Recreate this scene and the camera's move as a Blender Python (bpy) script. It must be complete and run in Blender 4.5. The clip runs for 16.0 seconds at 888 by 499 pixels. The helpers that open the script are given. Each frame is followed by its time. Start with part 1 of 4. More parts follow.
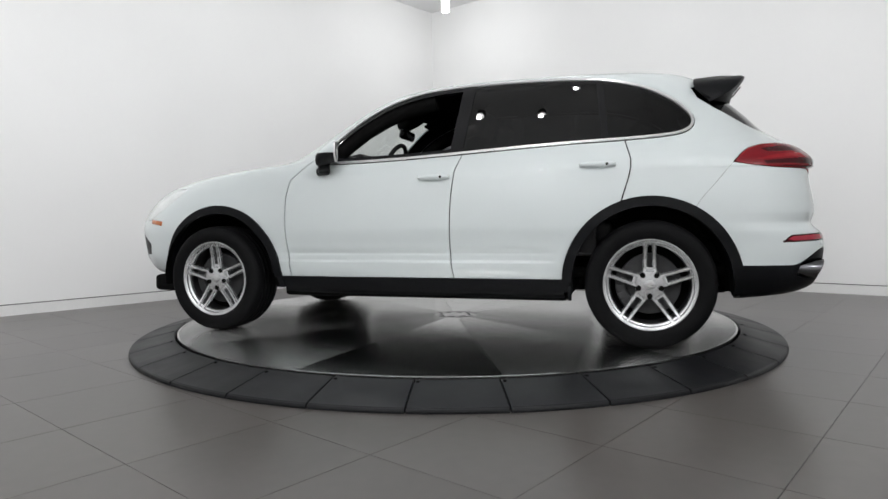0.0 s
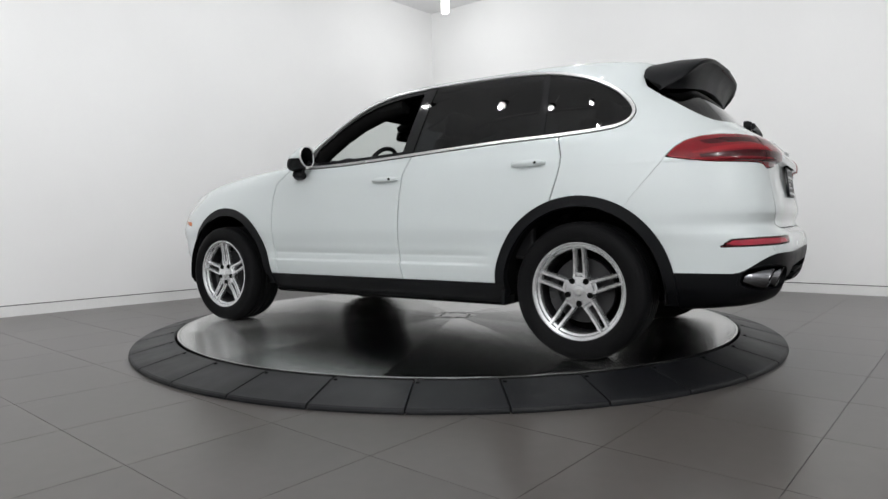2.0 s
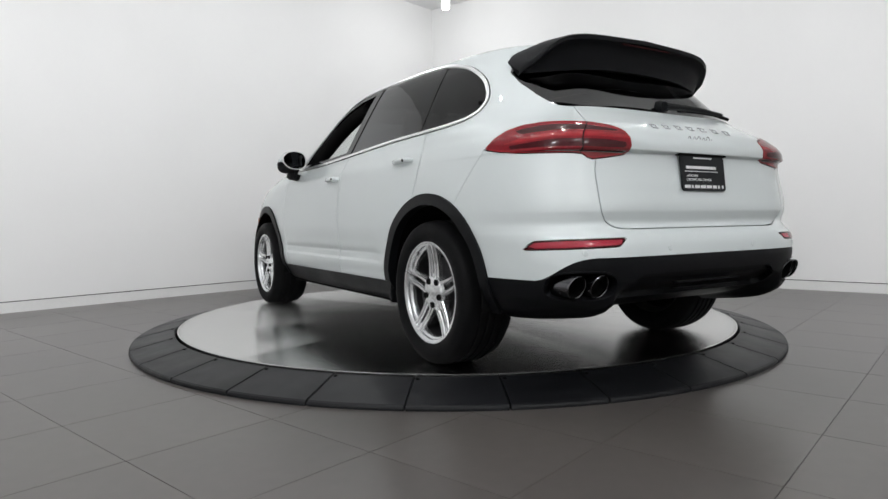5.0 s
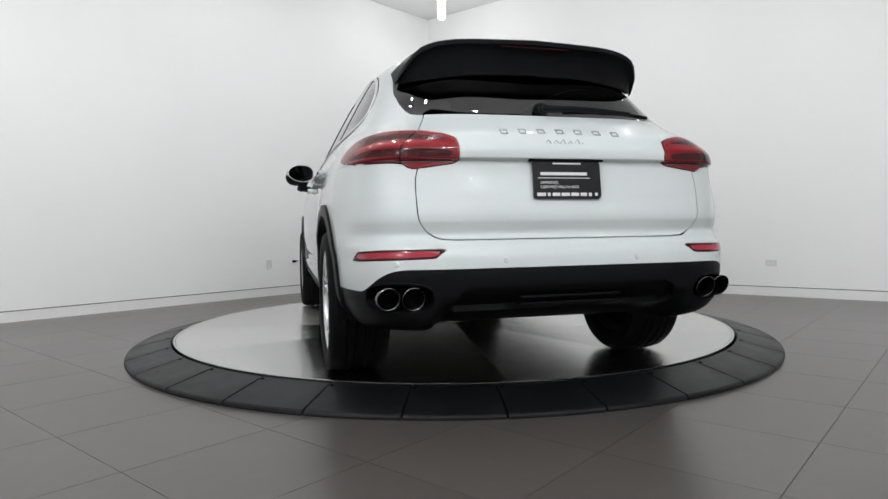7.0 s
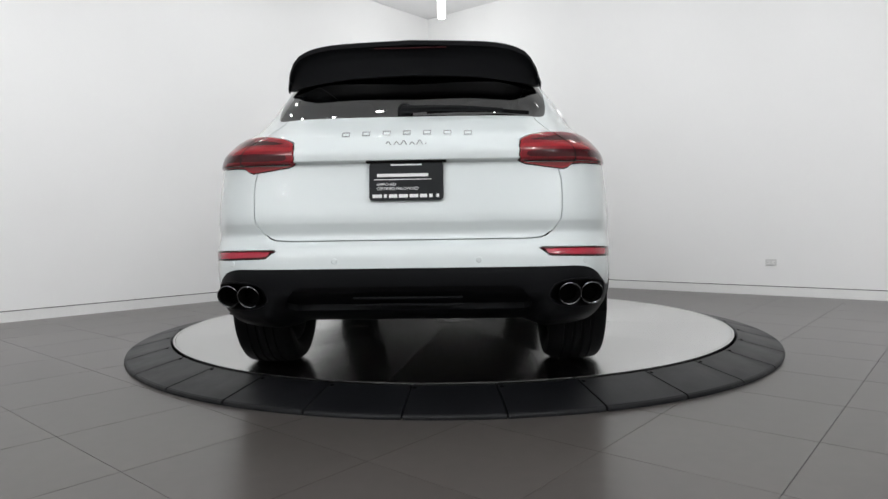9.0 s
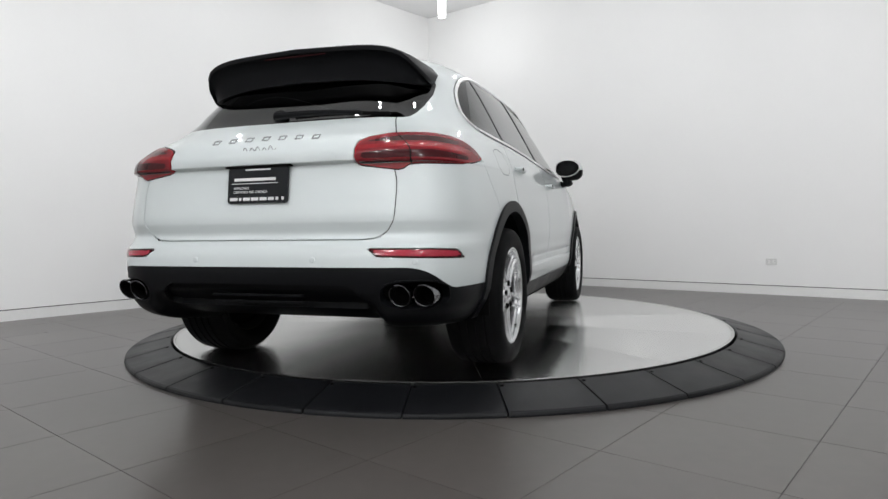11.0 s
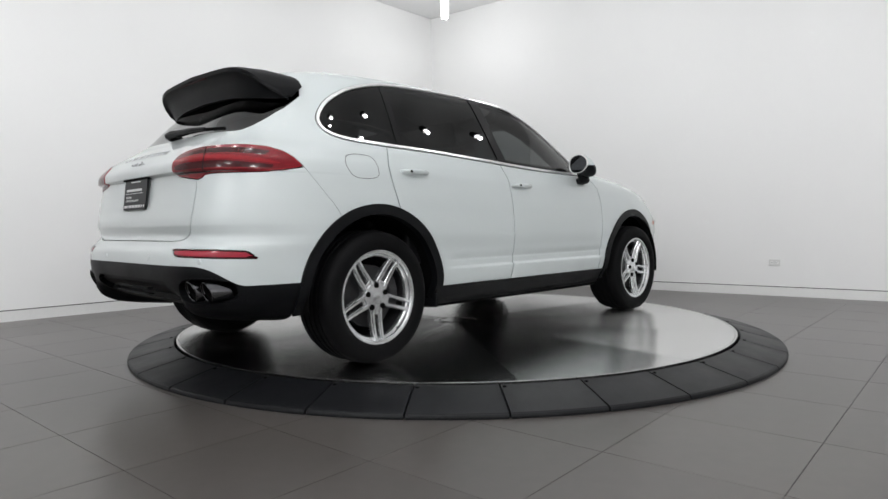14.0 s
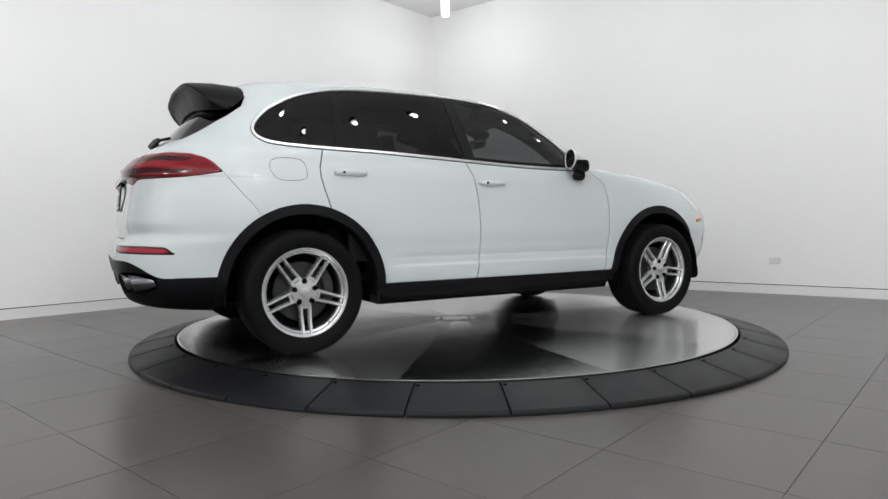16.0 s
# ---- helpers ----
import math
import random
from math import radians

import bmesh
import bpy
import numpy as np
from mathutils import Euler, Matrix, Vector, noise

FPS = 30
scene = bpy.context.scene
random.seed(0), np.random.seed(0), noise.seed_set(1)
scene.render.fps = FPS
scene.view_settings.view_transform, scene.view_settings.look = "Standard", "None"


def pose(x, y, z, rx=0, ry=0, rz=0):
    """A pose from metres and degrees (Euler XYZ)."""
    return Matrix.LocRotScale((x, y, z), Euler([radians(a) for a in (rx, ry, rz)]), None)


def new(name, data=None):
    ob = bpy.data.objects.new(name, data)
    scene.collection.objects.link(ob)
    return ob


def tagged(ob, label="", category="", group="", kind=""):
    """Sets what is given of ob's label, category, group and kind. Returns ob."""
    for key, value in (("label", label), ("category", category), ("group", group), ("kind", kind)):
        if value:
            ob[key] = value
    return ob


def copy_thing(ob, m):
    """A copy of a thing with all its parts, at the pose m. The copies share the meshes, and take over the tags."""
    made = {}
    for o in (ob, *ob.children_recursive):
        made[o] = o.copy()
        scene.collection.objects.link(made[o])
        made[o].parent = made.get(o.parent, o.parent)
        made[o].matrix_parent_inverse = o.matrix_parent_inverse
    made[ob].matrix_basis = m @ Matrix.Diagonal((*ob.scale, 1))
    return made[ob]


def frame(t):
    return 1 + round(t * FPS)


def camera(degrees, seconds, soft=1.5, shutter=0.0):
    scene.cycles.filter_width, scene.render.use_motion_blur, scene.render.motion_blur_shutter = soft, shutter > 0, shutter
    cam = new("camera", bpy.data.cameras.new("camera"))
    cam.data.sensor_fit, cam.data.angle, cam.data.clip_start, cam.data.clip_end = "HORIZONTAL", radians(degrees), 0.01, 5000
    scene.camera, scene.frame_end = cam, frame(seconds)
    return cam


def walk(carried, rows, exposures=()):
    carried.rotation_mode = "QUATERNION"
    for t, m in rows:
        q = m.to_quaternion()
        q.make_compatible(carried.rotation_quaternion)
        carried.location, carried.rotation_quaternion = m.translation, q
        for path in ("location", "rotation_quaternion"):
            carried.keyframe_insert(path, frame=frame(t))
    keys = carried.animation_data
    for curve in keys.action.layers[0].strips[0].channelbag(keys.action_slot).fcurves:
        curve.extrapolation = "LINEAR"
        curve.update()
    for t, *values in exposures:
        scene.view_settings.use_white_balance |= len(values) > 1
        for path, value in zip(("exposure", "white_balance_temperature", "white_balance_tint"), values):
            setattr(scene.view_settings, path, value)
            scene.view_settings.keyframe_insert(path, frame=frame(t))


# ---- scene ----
# The camera: hand-held at one place, with a little sway of yaw, pitch and roll (degrees).
cam = camera(69.94, 16.0)
PLATE_Z = 0.09
SWAY = [
    (0, 0.947, -2.536, -0.759),
    (0.5, 0.997, -2.564, -0.835),
    (1, 0.996, -2.521, -0.847),
    (1.5, 0.942, -2.479, -0.793),
    (2, 0.941, -2.468, -0.797),
    (2.5, 0.909, -2.536, -0.885),
    (3, 0.848, -2.871, -0.955),
    (5.5, 0.970, -2.664, -0.669),
    (6, 0.998, -2.457, -0.683),
    (6.5, 0.778, -2.213, -0.797),
    (7, 0.639, -1.991, -0.842),
    (7.5, 0.620, -2.002, -0.832),
    (8, 0.631, -2.074, -0.896),
    (8.5, 0.680, -2.161, -0.984),
    (9, 0.636, -2.028, -0.862),
    (9.5, 0.597, -2.031, -0.846),
    (12, 0.726, -2.150, -0.805),
    (12.5, 0.766, -2.160, -0.810),
    (13, 0.854, -2.257, -0.837),
    (13.5, 0.907, -2.310, -0.825),
    (14, 0.891, -2.040, -0.792),
    (14.5, 0.941, -2.010, -0.726),
    (15, 0.941, -2.123, -0.724),
    (15.5, 0.944, -2.215, -0.782),
    (16, 0.944, -2.215, -0.782),
]
walk(cam, [(t, pose(0, -5.016, 0.738 + PLATE_Z, 90 + pitch, 0, yaw) @ pose(0, 0, 0, 0, 0, roll)) for t, yaw, pitch, roll in SWAY])

# The turn of the plate and of the car on it: seconds, heading in degrees.
TURN = [
    (0, 164.38), (0.5, 159.95), (1, 155.86), (1.5, 151.93), (2, 147.81), (2.5, 143.48),
    (3, 139.37), (3.5, 135.22), (4, 131.08), (4.5, 126.93), (5, 122.78), (5.5, 118.63),
    (6, 114.22), (6.5, 109.90), (7, 105.62), (7.5, 101.39), (8, 97.16), (8.5, 92.96),
    (9, 88.88), (9.5, 84.73), (10, 80.48), (10.5, 76.22), (11, 71.97), (11.5, 67.72),
    (12, 63.46), (12.5, 59.21), (13, 55.01), (13.5, 50.80), (14, 46.61), (14.5, 42.55),
    (15, 38.37), (15.5, 34.16), (16, 30.04),
]
AXIS = (1.439, -0.138)  # the turntable's axis, from the middle of the rear axle

# ---- light ----
world = bpy.data.worlds.new("world")
world.use_nodes = True
world.node_tree.nodes["Background"].inputs[0].default_value = (0.8, 0.85, 0.9, 1)
world.node_tree.nodes["Background"].inputs[1].default_value = 0.05
scene.world = world
scene.view_settings.exposure = 0.0
LAMP_WATTS = 41.0
CEILING_Z = 4.10
PENDANT = (-0.08, 3.5)
# The first two and last six are unseen fill, added to even out the walls.
SPOTS_AND_FILL = [(-1.2, 1.5), (1.2, 1.6), (0.0, -1.95), (0.55, -1.5), (1.08, -1.0), (2.05, -0.2), (2.65, 0.5), (-0.6, -1.75), (-1.1, -1.35),
         (-1.75, -0.75), (-2.4, -0.2), (-3.0, -3.4), (3.2, -3.4), (-1.2, -5.0), (1.2, -5.0), (-3.0, -7.2), (3.2, -7.2)]


# ---- materials ----
def material(name, color, rough=0.5, metal=0.0, coat=0.0, grain=0.0, grain_scale=40.0, stain=0.0, stain_scale=1.5,
             bump=0.0, emit=0.0, vary=0.0, stretch=(1, 1, 1), spec=0.5):
    m = bpy.data.materials.new(name)
    m.use_nodes = True
    nt = m.node_tree
    b = nt.nodes["Principled BSDF"]
    b.inputs["Base Color"].default_value = (*color, 1)
    b.inputs["Roughness"].default_value = rough
    b.inputs["Metallic"].default_value = metal
    b.inputs["Coat Weight"].default_value = coat
    b.inputs["Coat Roughness"].default_value = 0.015
    b.inputs["Specular IOR Level"].default_value = spec
    if emit:
        b.inputs["Emission Color"].default_value = (*color, 1)
        b.inputs["Emission Strength"].default_value = emit
    if not (grain or stain or bump or vary):
        return m
    co = nt.nodes.new("ShaderNodeTexCoord")
    mp = nt.nodes.new("ShaderNodeMapping")
    mp.inputs["Scale"].default_value = stretch
    nt.links.new(co.outputs["Object"], mp.inputs["Vector"])

    def tex(scale, detail):
        n = nt.nodes.new("ShaderNodeTexNoise")
        n.inputs["Scale"].default_value = scale
        n.inputs["Detail"].default_value = detail
        nt.links.new(mp.outputs[0], n.inputs["Vector"])
        return n.outputs["Fac"]

    def ranged(fac, low, high):
        r = nt.nodes.new("ShaderNodeMapRange")
        r.inputs["From Min"].default_value, r.inputs["From Max"].default_value = 0.3, 0.7
        r.inputs["To Min"].default_value, r.inputs["To Max"].default_value = low, high
        nt.links.new(fac, r.inputs["Value"])
        return r.outputs[0]

    def times(a, c):
        n = nt.nodes.new("ShaderNodeMath")
        n.operation = "MULTIPLY"
        nt.links.new(a, n.inputs[0])
        nt.links.new(c, n.inputs[1])
        return n.outputs[0]

    fine, wide = tex(grain_scale, 4), tex(stain_scale, 5)
    value = times(ranged(fine, 1 - grain, 1 + grain), ranged(wide, 1 - stain, 1 + stain))
    if vary:
        info = nt.nodes.new("ShaderNodeObjectInfo")
        r = nt.nodes.new("ShaderNodeMapRange")
        r.inputs["To Min"].default_value, r.inputs["To Max"].default_value = 1 - vary, 1 + vary
        nt.links.new(info.outputs["Random"], r.inputs["Value"])
        value = times(value, r.outputs[0])
    hsv = nt.nodes.new("ShaderNodeHueSaturation")
    hsv.inputs["Color"].default_value = (*color, 1)
    nt.links.new(value, hsv.inputs["Value"])
    nt.links.new(hsv.outputs[0], b.inputs["Base Color"])
    nt.links.new(ranged(wide, rough * (1 - stain), min(1, rough * (1 + stain))), b.inputs["Roughness"])
    if bump:
        bp = nt.nodes.new("ShaderNodeBump")
        bp.inputs["Strength"].default_value = bump
        bp.inputs["Distance"].default_value = 0.002
        nt.links.new(fine, bp.inputs["Height"])
        nt.links.new(bp.outputs[0], b.inputs["Normal"])
    return m


def tinted_glass(name, tint, rough=0.01, ior=1.5):
    m = bpy.data.materials.new(name)
    m.use_nodes = True
    nt = m.node_tree
    nt.nodes.clear()
    out = nt.nodes.new("ShaderNodeOutputMaterial")
    mix = nt.nodes.new("ShaderNodeMixShader")
    clear = nt.nodes.new("ShaderNodeBsdfTransparent")
    gloss = nt.nodes.new("ShaderNodeBsdfGlossy")
    facing = nt.nodes.new("ShaderNodeLayerWeight")
    facing.inputs["Blend"].default_value = 0.5
    power = nt.nodes.new("ShaderNodeMath")
    power.operation = "POWER"
    power.inputs[1].default_value = 5.0
    fres = nt.nodes.new("ShaderNodeMath")
    fres.operation = "MULTIPLY_ADD"
    base = ((ior - 1) / (ior + 1)) ** 2
    fres.inputs[1].default_value, fres.inputs[2].default_value = 1 - base, base
    nt.links.new(facing.outputs["Facing"], power.inputs[0])
    nt.links.new(power.outputs[0], fres.inputs[0])
    clear.inputs[0].default_value = (*tint, 1)
    gloss.inputs["Color"].default_value = (1, 1, 1, 1)
    gloss.inputs["Roughness"].default_value = rough
    nt.links.new(fres.outputs[0], mix.inputs[0])
    nt.links.new(clear.outputs[0], mix.inputs[1])
    nt.links.new(gloss.outputs[0], mix.inputs[2])
    nt.links.new(mix.outputs[0], out.inputs[0])
    return m


def brushed(name, shade, rough, along):
    """Brushed steel sheets, each a little lighter or darker than the next; its gloss spreads across the grain."""
    m = material(name, (shade, shade, shade * 0.985), rough, 1.0, grain=0.03, grain_scale=12, vary=0.06, stretch=(1, 6, 1))
    if along:
        b = m.node_tree.nodes["Principled BSDF"]
        tangent = m.node_tree.nodes.new("ShaderNodeTangent")
        tangent.direction_type, tangent.uv_map = "UV_MAP", "brush"
        b.inputs["Anisotropic"].default_value = 0.92
        m.node_tree.links.new(tangent.outputs[0], b.inputs["Tangent"])
    return m


WALL = material("white_wall_paint", (0.835, 0.835, 0.83), 0.55, grain=0.01, grain_scale=180, stain=0.015, stain_scale=0.8, bump=0.05)
CEIL = material("ceiling_paint", (0.82, 0.82, 0.82), 0.8, grain=0.02, stain=0.02)
SKIRT = material("white_baseboard", (0.78, 0.78, 0.77), 0.4, grain=0.02, stain=0.03)
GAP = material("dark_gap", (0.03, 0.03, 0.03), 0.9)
TILE = material("grey_porcelain_tile", (0.092, 0.083, 0.078), 0.28, grain=0.05, grain_scale=14, vary=0.05)
GROUT = material("dark_grout", (0.026, 0.024, 0.023), 0.6, grain=0.2, stain=0.1)
RUBBER_RAMP = material("charcoal_ramp", (0.008, 0.0085, 0.010), 0.46, spec=0.26, grain=0.18, grain_scale=220, stain=0.2, stain_scale=3.0, bump=0.15, vary=0.10)
STEEL = brushed("brushed_steel", 0.74, 0.225, True)
HUB_STEEL = brushed("plain_brushed_steel", 0.60, 0.2, False)
RIM_STEEL = material("polished_steel_edge", (0.7, 0.7, 0.69), 0.18, 1.0, grain=0.05, stain=0.1)
PAINT = material("white_car_paint", (0.63, 0.678, 0.68), 0.45, 0.0, coat=1.0, grain=0.006, grain_scale=600, stain=0.008, stain_scale=2.0)
PLASTIC = material("black_textured_plastic", (0.005, 0.0054, 0.0064), 0.46, spec=0.15, grain=0.2, grain_scale=400, stain=0.12, stain_scale=4, bump=0.12)
GLOSS_BLACK = material("gloss_black_trim", (0.006, 0.006, 0.007), 0.05, spec=0.3)
LINER = material("black_liner", (0.003, 0.003, 0.003), 0.9, spec=0.1, grain=0.2, stain=0.2)
TYRE = material("tyre_rubber", (0.005, 0.005, 0.0055), 0.65, spec=0.1, grain=0.2, grain_scale=250, stain=0.2, stain_scale=6, bump=0.12)
ALLOY = material("silver_alloy", (0.66, 0.67, 0.68), 0.22, 0.86, grain=0.03, grain_scale=300, stain=0.06, stain_scale=9)
BADGE = material("satin_silver_badge", (0.62, 0.63, 0.64), 0.25, 0.7, grain=0.05, stain=0.05)
BRIGHT_TRIM = material("satin_bright_trim", (0.88, 0.88, 0.88), 0.28, 0.9, grain=0.02, stain=0.03)
DARK_CHROME = material("smoked_chrome", (0.16, 0.16, 0.17), 0.15, 1.0, grain=0.04, stain=0.1)
RECESS = material("dark_recess_plastic", (0.004, 0.0042, 0.005), 0.5, spec=0.12, grain=0.2, grain_scale=300, stain=0.1)
CHROME = material("chrome", (0.82, 0.82, 0.82), 0.06, 1.0, grain=0.02, stain=0.05)
DISC = material("brake_iron", (0.035, 0.035, 0.037), 0.5, 0.5, grain=0.1, stain=0.2, stain_scale=8)
RED = material("red_lamp_lens", (0.185, 0.007, 0.013), 0.14, coat=0.1, spec=0.35, grain=0.10, grain_scale=120, stain=0.06, stain_scale=8)
BRAKE_RED = material("dark_red_brake_lens", (0.022, 0.003, 0.004), 0.5, spec=0.08, grain=0.1, stain=0.05)
REFLECT_RED = material("red_reflector", (0.36, 0.014, 0.035), 0.16, coat=0.3, grain=0.08, grain_scale=150, stain=0.05, stain_scale=8)
RED_DARK = material("dark_red_lamp_lens", (0.045, 0.004, 0.006), 0.16, coat=0.06, spec=0.25, grain=0.15, grain_scale=90, stain=0.1)
RED_BRIGHT = material("bright_red_light_guide", (0.27, 0.010, 0.016), 0.14, coat=0.15, grain=0.06, stain=0.05)
AMBER = material("amber_lens", (0.50, 0.14, 0.035), 0.15, coat=1.0, grain=0.05, stain=0.05)
LAMP_CLEAR = material("headlamp_lens", (0.68, 0.71, 0.71), 0.15, 0.0, coat=1.0, grain=0.06, stain=0.08)
PRIVACY = tinted_glass("privacy_glass", (0.03, 0.032, 0.035), ior=1.45)
REAR_PRIVACY = tinted_glass("rear_privacy_glass", (0.03, 0.032, 0.035), ior=1.85)
CLEAR = tinted_glass("clear_glass", (0.82, 0.86, 0.84))
DARK_CLEAR = tinted_glass("tinted_front_glass", (0.12, 0.125, 0.13), ior=1.6)
LEATHER = material("black_leather", (0.008, 0.008, 0.009), 0.5, spec=0.3, grain=0.2, grain_scale=200, stain=0.15, stain_scale=5, bump=0.15)
PLATE_BLACK = material("black_plate", (0.006, 0.007, 0.009), 0.4, spec=0.25, grain=0.1, stain=0.1)
PRINT = material("white_print", (0.75, 0.75, 0.75), 0.5, grain=0.05, stain=0.05)
MIRROR = material("mirror_glass", (0.42, 0.43, 0.45), 0.02, 1.0)
BULB = material("lamp_glow", (1.0, 0.98, 0.95), 0.5, emit=2.2)
LAMP_WHITE = material("lamp_housing_paint", (0.75, 0.75, 0.74), 0.4, grain=0.03, stain=0.03)
OUTLET = material("outlet_plastic", (0.66, 0.66, 0.65), 0.4, grain=0.03, stain=0.04)


# ---- mesh helpers ----
def mesh_of(name, verts, faces, mat, smooth=False):
    me = bpy.data.meshes.new(name)
    me.from_pydata([tuple(v) for v in verts], [], [tuple(int(i) for i in f) for f in faces])
    me.materials.append(mat)
    if smooth:
        me.polygons.foreach_set("use_smooth", [True] * len(me.polygons))
    me.update()
    return me


def part(name, data, mat, parent, label="", smooth=False, at=None):
    """Links a bmesh or a mesh as one object under a thing or a part."""
    if isinstance(data, bmesh.types.BMesh):
        me = bpy.data.meshes.new(name)
        bmesh.ops.recalc_face_normals(data, faces=data.faces)
        data.to_mesh(me)
        data.free()
        me.materials.append(mat)
        me.polygons.foreach_set("use_smooth", [smooth] * len(me.polygons))
        if smooth:
            me.set_sharp_from_angle(angle=radians(38))
    else:
        me = data
    ob = new(name, me)
    ob.parent = parent
    if at is not None:
        ob.matrix_basis = at
    if label:
        tagged(ob, label)
    return ob


def add_box(bm, m, size, bevel=0.0, segments=2, taper=1.0):
    """A bevelled box of that size, centred at the pose m; taper narrows its top."""
    made = bmesh.ops.create_cube(bm, size=1.0)["verts"]
    for v in made:
        k = taper if v.co.z > 0 else 1.0
        v.co = Vector((v.co.x * size[0] * k, v.co.y * size[1] * k, v.co.z * size[2]))
    if bevel:
        edges = list({e for v in made for e in v.link_edges})
        out = bmesh.ops.bevel(bm, geom=edges, offset=bevel, segments=segments, profile=0.5, affect="EDGES")
        made = list({v for f in out["faces"] for v in f.verts} | {v for v in made if v.is_valid})
    for v in made:
        v.co = m @ v.co
    return bm


def box(m, size, bevel=0.0, segments=2, taper=1.0):
    return add_box(bmesh.new(), m, size, bevel, segments, taper)


def lathe(profile, seg=48, closed=False, start=0.0, sweep=360.0):
    """Turns (radius, along) points round the y axis; gives vertices and faces."""
    n, full = len(profile), sweep >= 359.9
    cols = seg if full else seg + 1
    verts, faces = [], []
    for i in range(cols):
        a = radians(start + sweep * i / seg)
        verts += [(r * math.sin(a), y, r * math.cos(a)) for r, y in profile]
    for i in range(seg):
        j = (i + 1) % cols
        for k in range(n if closed else n - 1):
            l = (k + 1) % n
            faces.append((i * n + k, i * n + l, j * n + l, j * n + k))
    return verts, faces


def lathe_bm(profile, m=Matrix(), **kw):
    verts, faces = lathe(profile, **kw)
    bm = bmesh.new()
    vs = [bm.verts.new(m @ Vector(v)) for v in verts]
    for f in faces:
        bm.faces.new([vs[i] for i in f])
    return bm


def tube(points, radius, seg=8, taper=1.0):
    """A round bar along points, closed at both ends."""
    bm = bmesh.new()
    rings = []
    pts = [Vector(q) for q in points]
    for i, q in enumerate(pts):
        d = (pts[min(i + 1, len(pts) - 1)] - pts[max(i - 1, 0)]).normalized()
        side = d.cross(Vector((0.13, 0.21, 0.97))).normalized()
        up = side.cross(d)
        r = radius * (1 + (taper - 1) * i / max(1, len(pts) - 1))
        rings.append([bm.verts.new(q + (side * math.cos(a) + up * math.sin(a)) * r)
                      for a in [2 * math.pi * k / seg for k in range(seg)]])
    for a, b in zip(rings, rings[1:]):
        for k in range(seg):
            bm.faces.new((a[k], a[(k + 1) % seg], b[(k + 1) % seg], b[k]))
    bm.faces.new(rings[0][::-1])
    bm.faces.new(rings[-1])
    return bm


def words(text, size, mat, parent, at, label="", name="lettering"):
    curve = bpy.data.curves.new("lettering", "FONT")
    curve.body, curve.size, curve.extrude = text, size, 0.0004
    curve.align_x = "LEFT"
    tmp = new("lettering_source", curve)
    me = bpy.data.meshes.new_from_object(tmp)
    bpy.data.objects.remove(tmp)
    me.materials.clear()
    me.materials.append(mat)
    return part(name, me, mat, parent, label, at=at)


# ---- the room ----
CORNER = Vector((-0.332, 5.310))
LEFT_DIR, RIGHT_DIR = Vector((-0.666, -0.746)), Vector((0.800, -0.600))
ROOM = [CORNER, CORNER + LEFT_DIR * 10.0, Vector((-4.8, -9.0)), Vector((5.6, -9.0)), CORNER + RIGHT_DIR * 10.0]
WALL_NAMES = ["wall_northwest", "wall_west", "wall_south", "wall_east", "wall_northeast"]
WALL_LABELS = ["smooth white painted showroom wall with a dark shadow line above the baseboard"] * 5


def prism(points, z0, z1):
    bm = bmesh.new()
    low = [bm.verts.new((x, y, z0)) for x, y in points]
    top = [bm.verts.new((x, y, z1)) for x, y in points]
    bm.faces.new(low[::-1])
    bm.faces.new(top)
    n = len(points)
    for i in range(n):
        bm.faces.new((low[i], low[(i + 1) % n], top[(i + 1) % n], top[i]))
    return bm


def wall_strip(a, b, inset, thick):
    """The plan of a wall from a to b: its face set back by inset, its back by inset + thick."""
    d = (b - a).normalized()
    out = Vector((d.y, -d.x))
    ext = d * 0.3
    return [a + out * inset, b + out * inset, b + ext + out * (inset + thick), a - ext + out * (inset + thick)]


def build_room():
    for i, name in enumerate(WALL_NAMES):
        a, b = ROOM[i], ROOM[(i + 1) % 5]
        if (b - a).cross(Vector((0, 0)) - a) > 0:
            a, b = b, a
        wall = tagged(part(name, prism(wall_strip(a, b, 0.0, 0.15), 0.109, CEILING_Z), WALL, None), WALL_LABELS[i], "wall", kind="structure")
        tagged(part("baseboard", prism(wall_strip(a, b, 0.002, 0.14), 0.0, 0.100), SKIRT, None),
               "low white baseboard flush with the wall", "baseboard", kind="structure")
        # Near-black strip: the groove's shade is put into its colour.
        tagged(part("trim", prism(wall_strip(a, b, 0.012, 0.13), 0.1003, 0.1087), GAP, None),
               "recessed shadow line between wall and baseboard, its shade coloured dark", "trim", kind="structure")
    tagged(part("ceiling", prism([v * 1.06 for v in ROOM], CEILING_Z + 0.003, CEILING_Z + 0.1), CEIL, None),
           "plain light grey painted ceiling", "ceiling", kind="structure")
    return tagged(part("floor", prism([v * 1.05 for v in ROOM], -0.12, -0.004), GROUT, None),
                  "large dark grey porcelain tile floor with thin joints, slightly glossy", "floor", kind="structure")


floor = build_room()


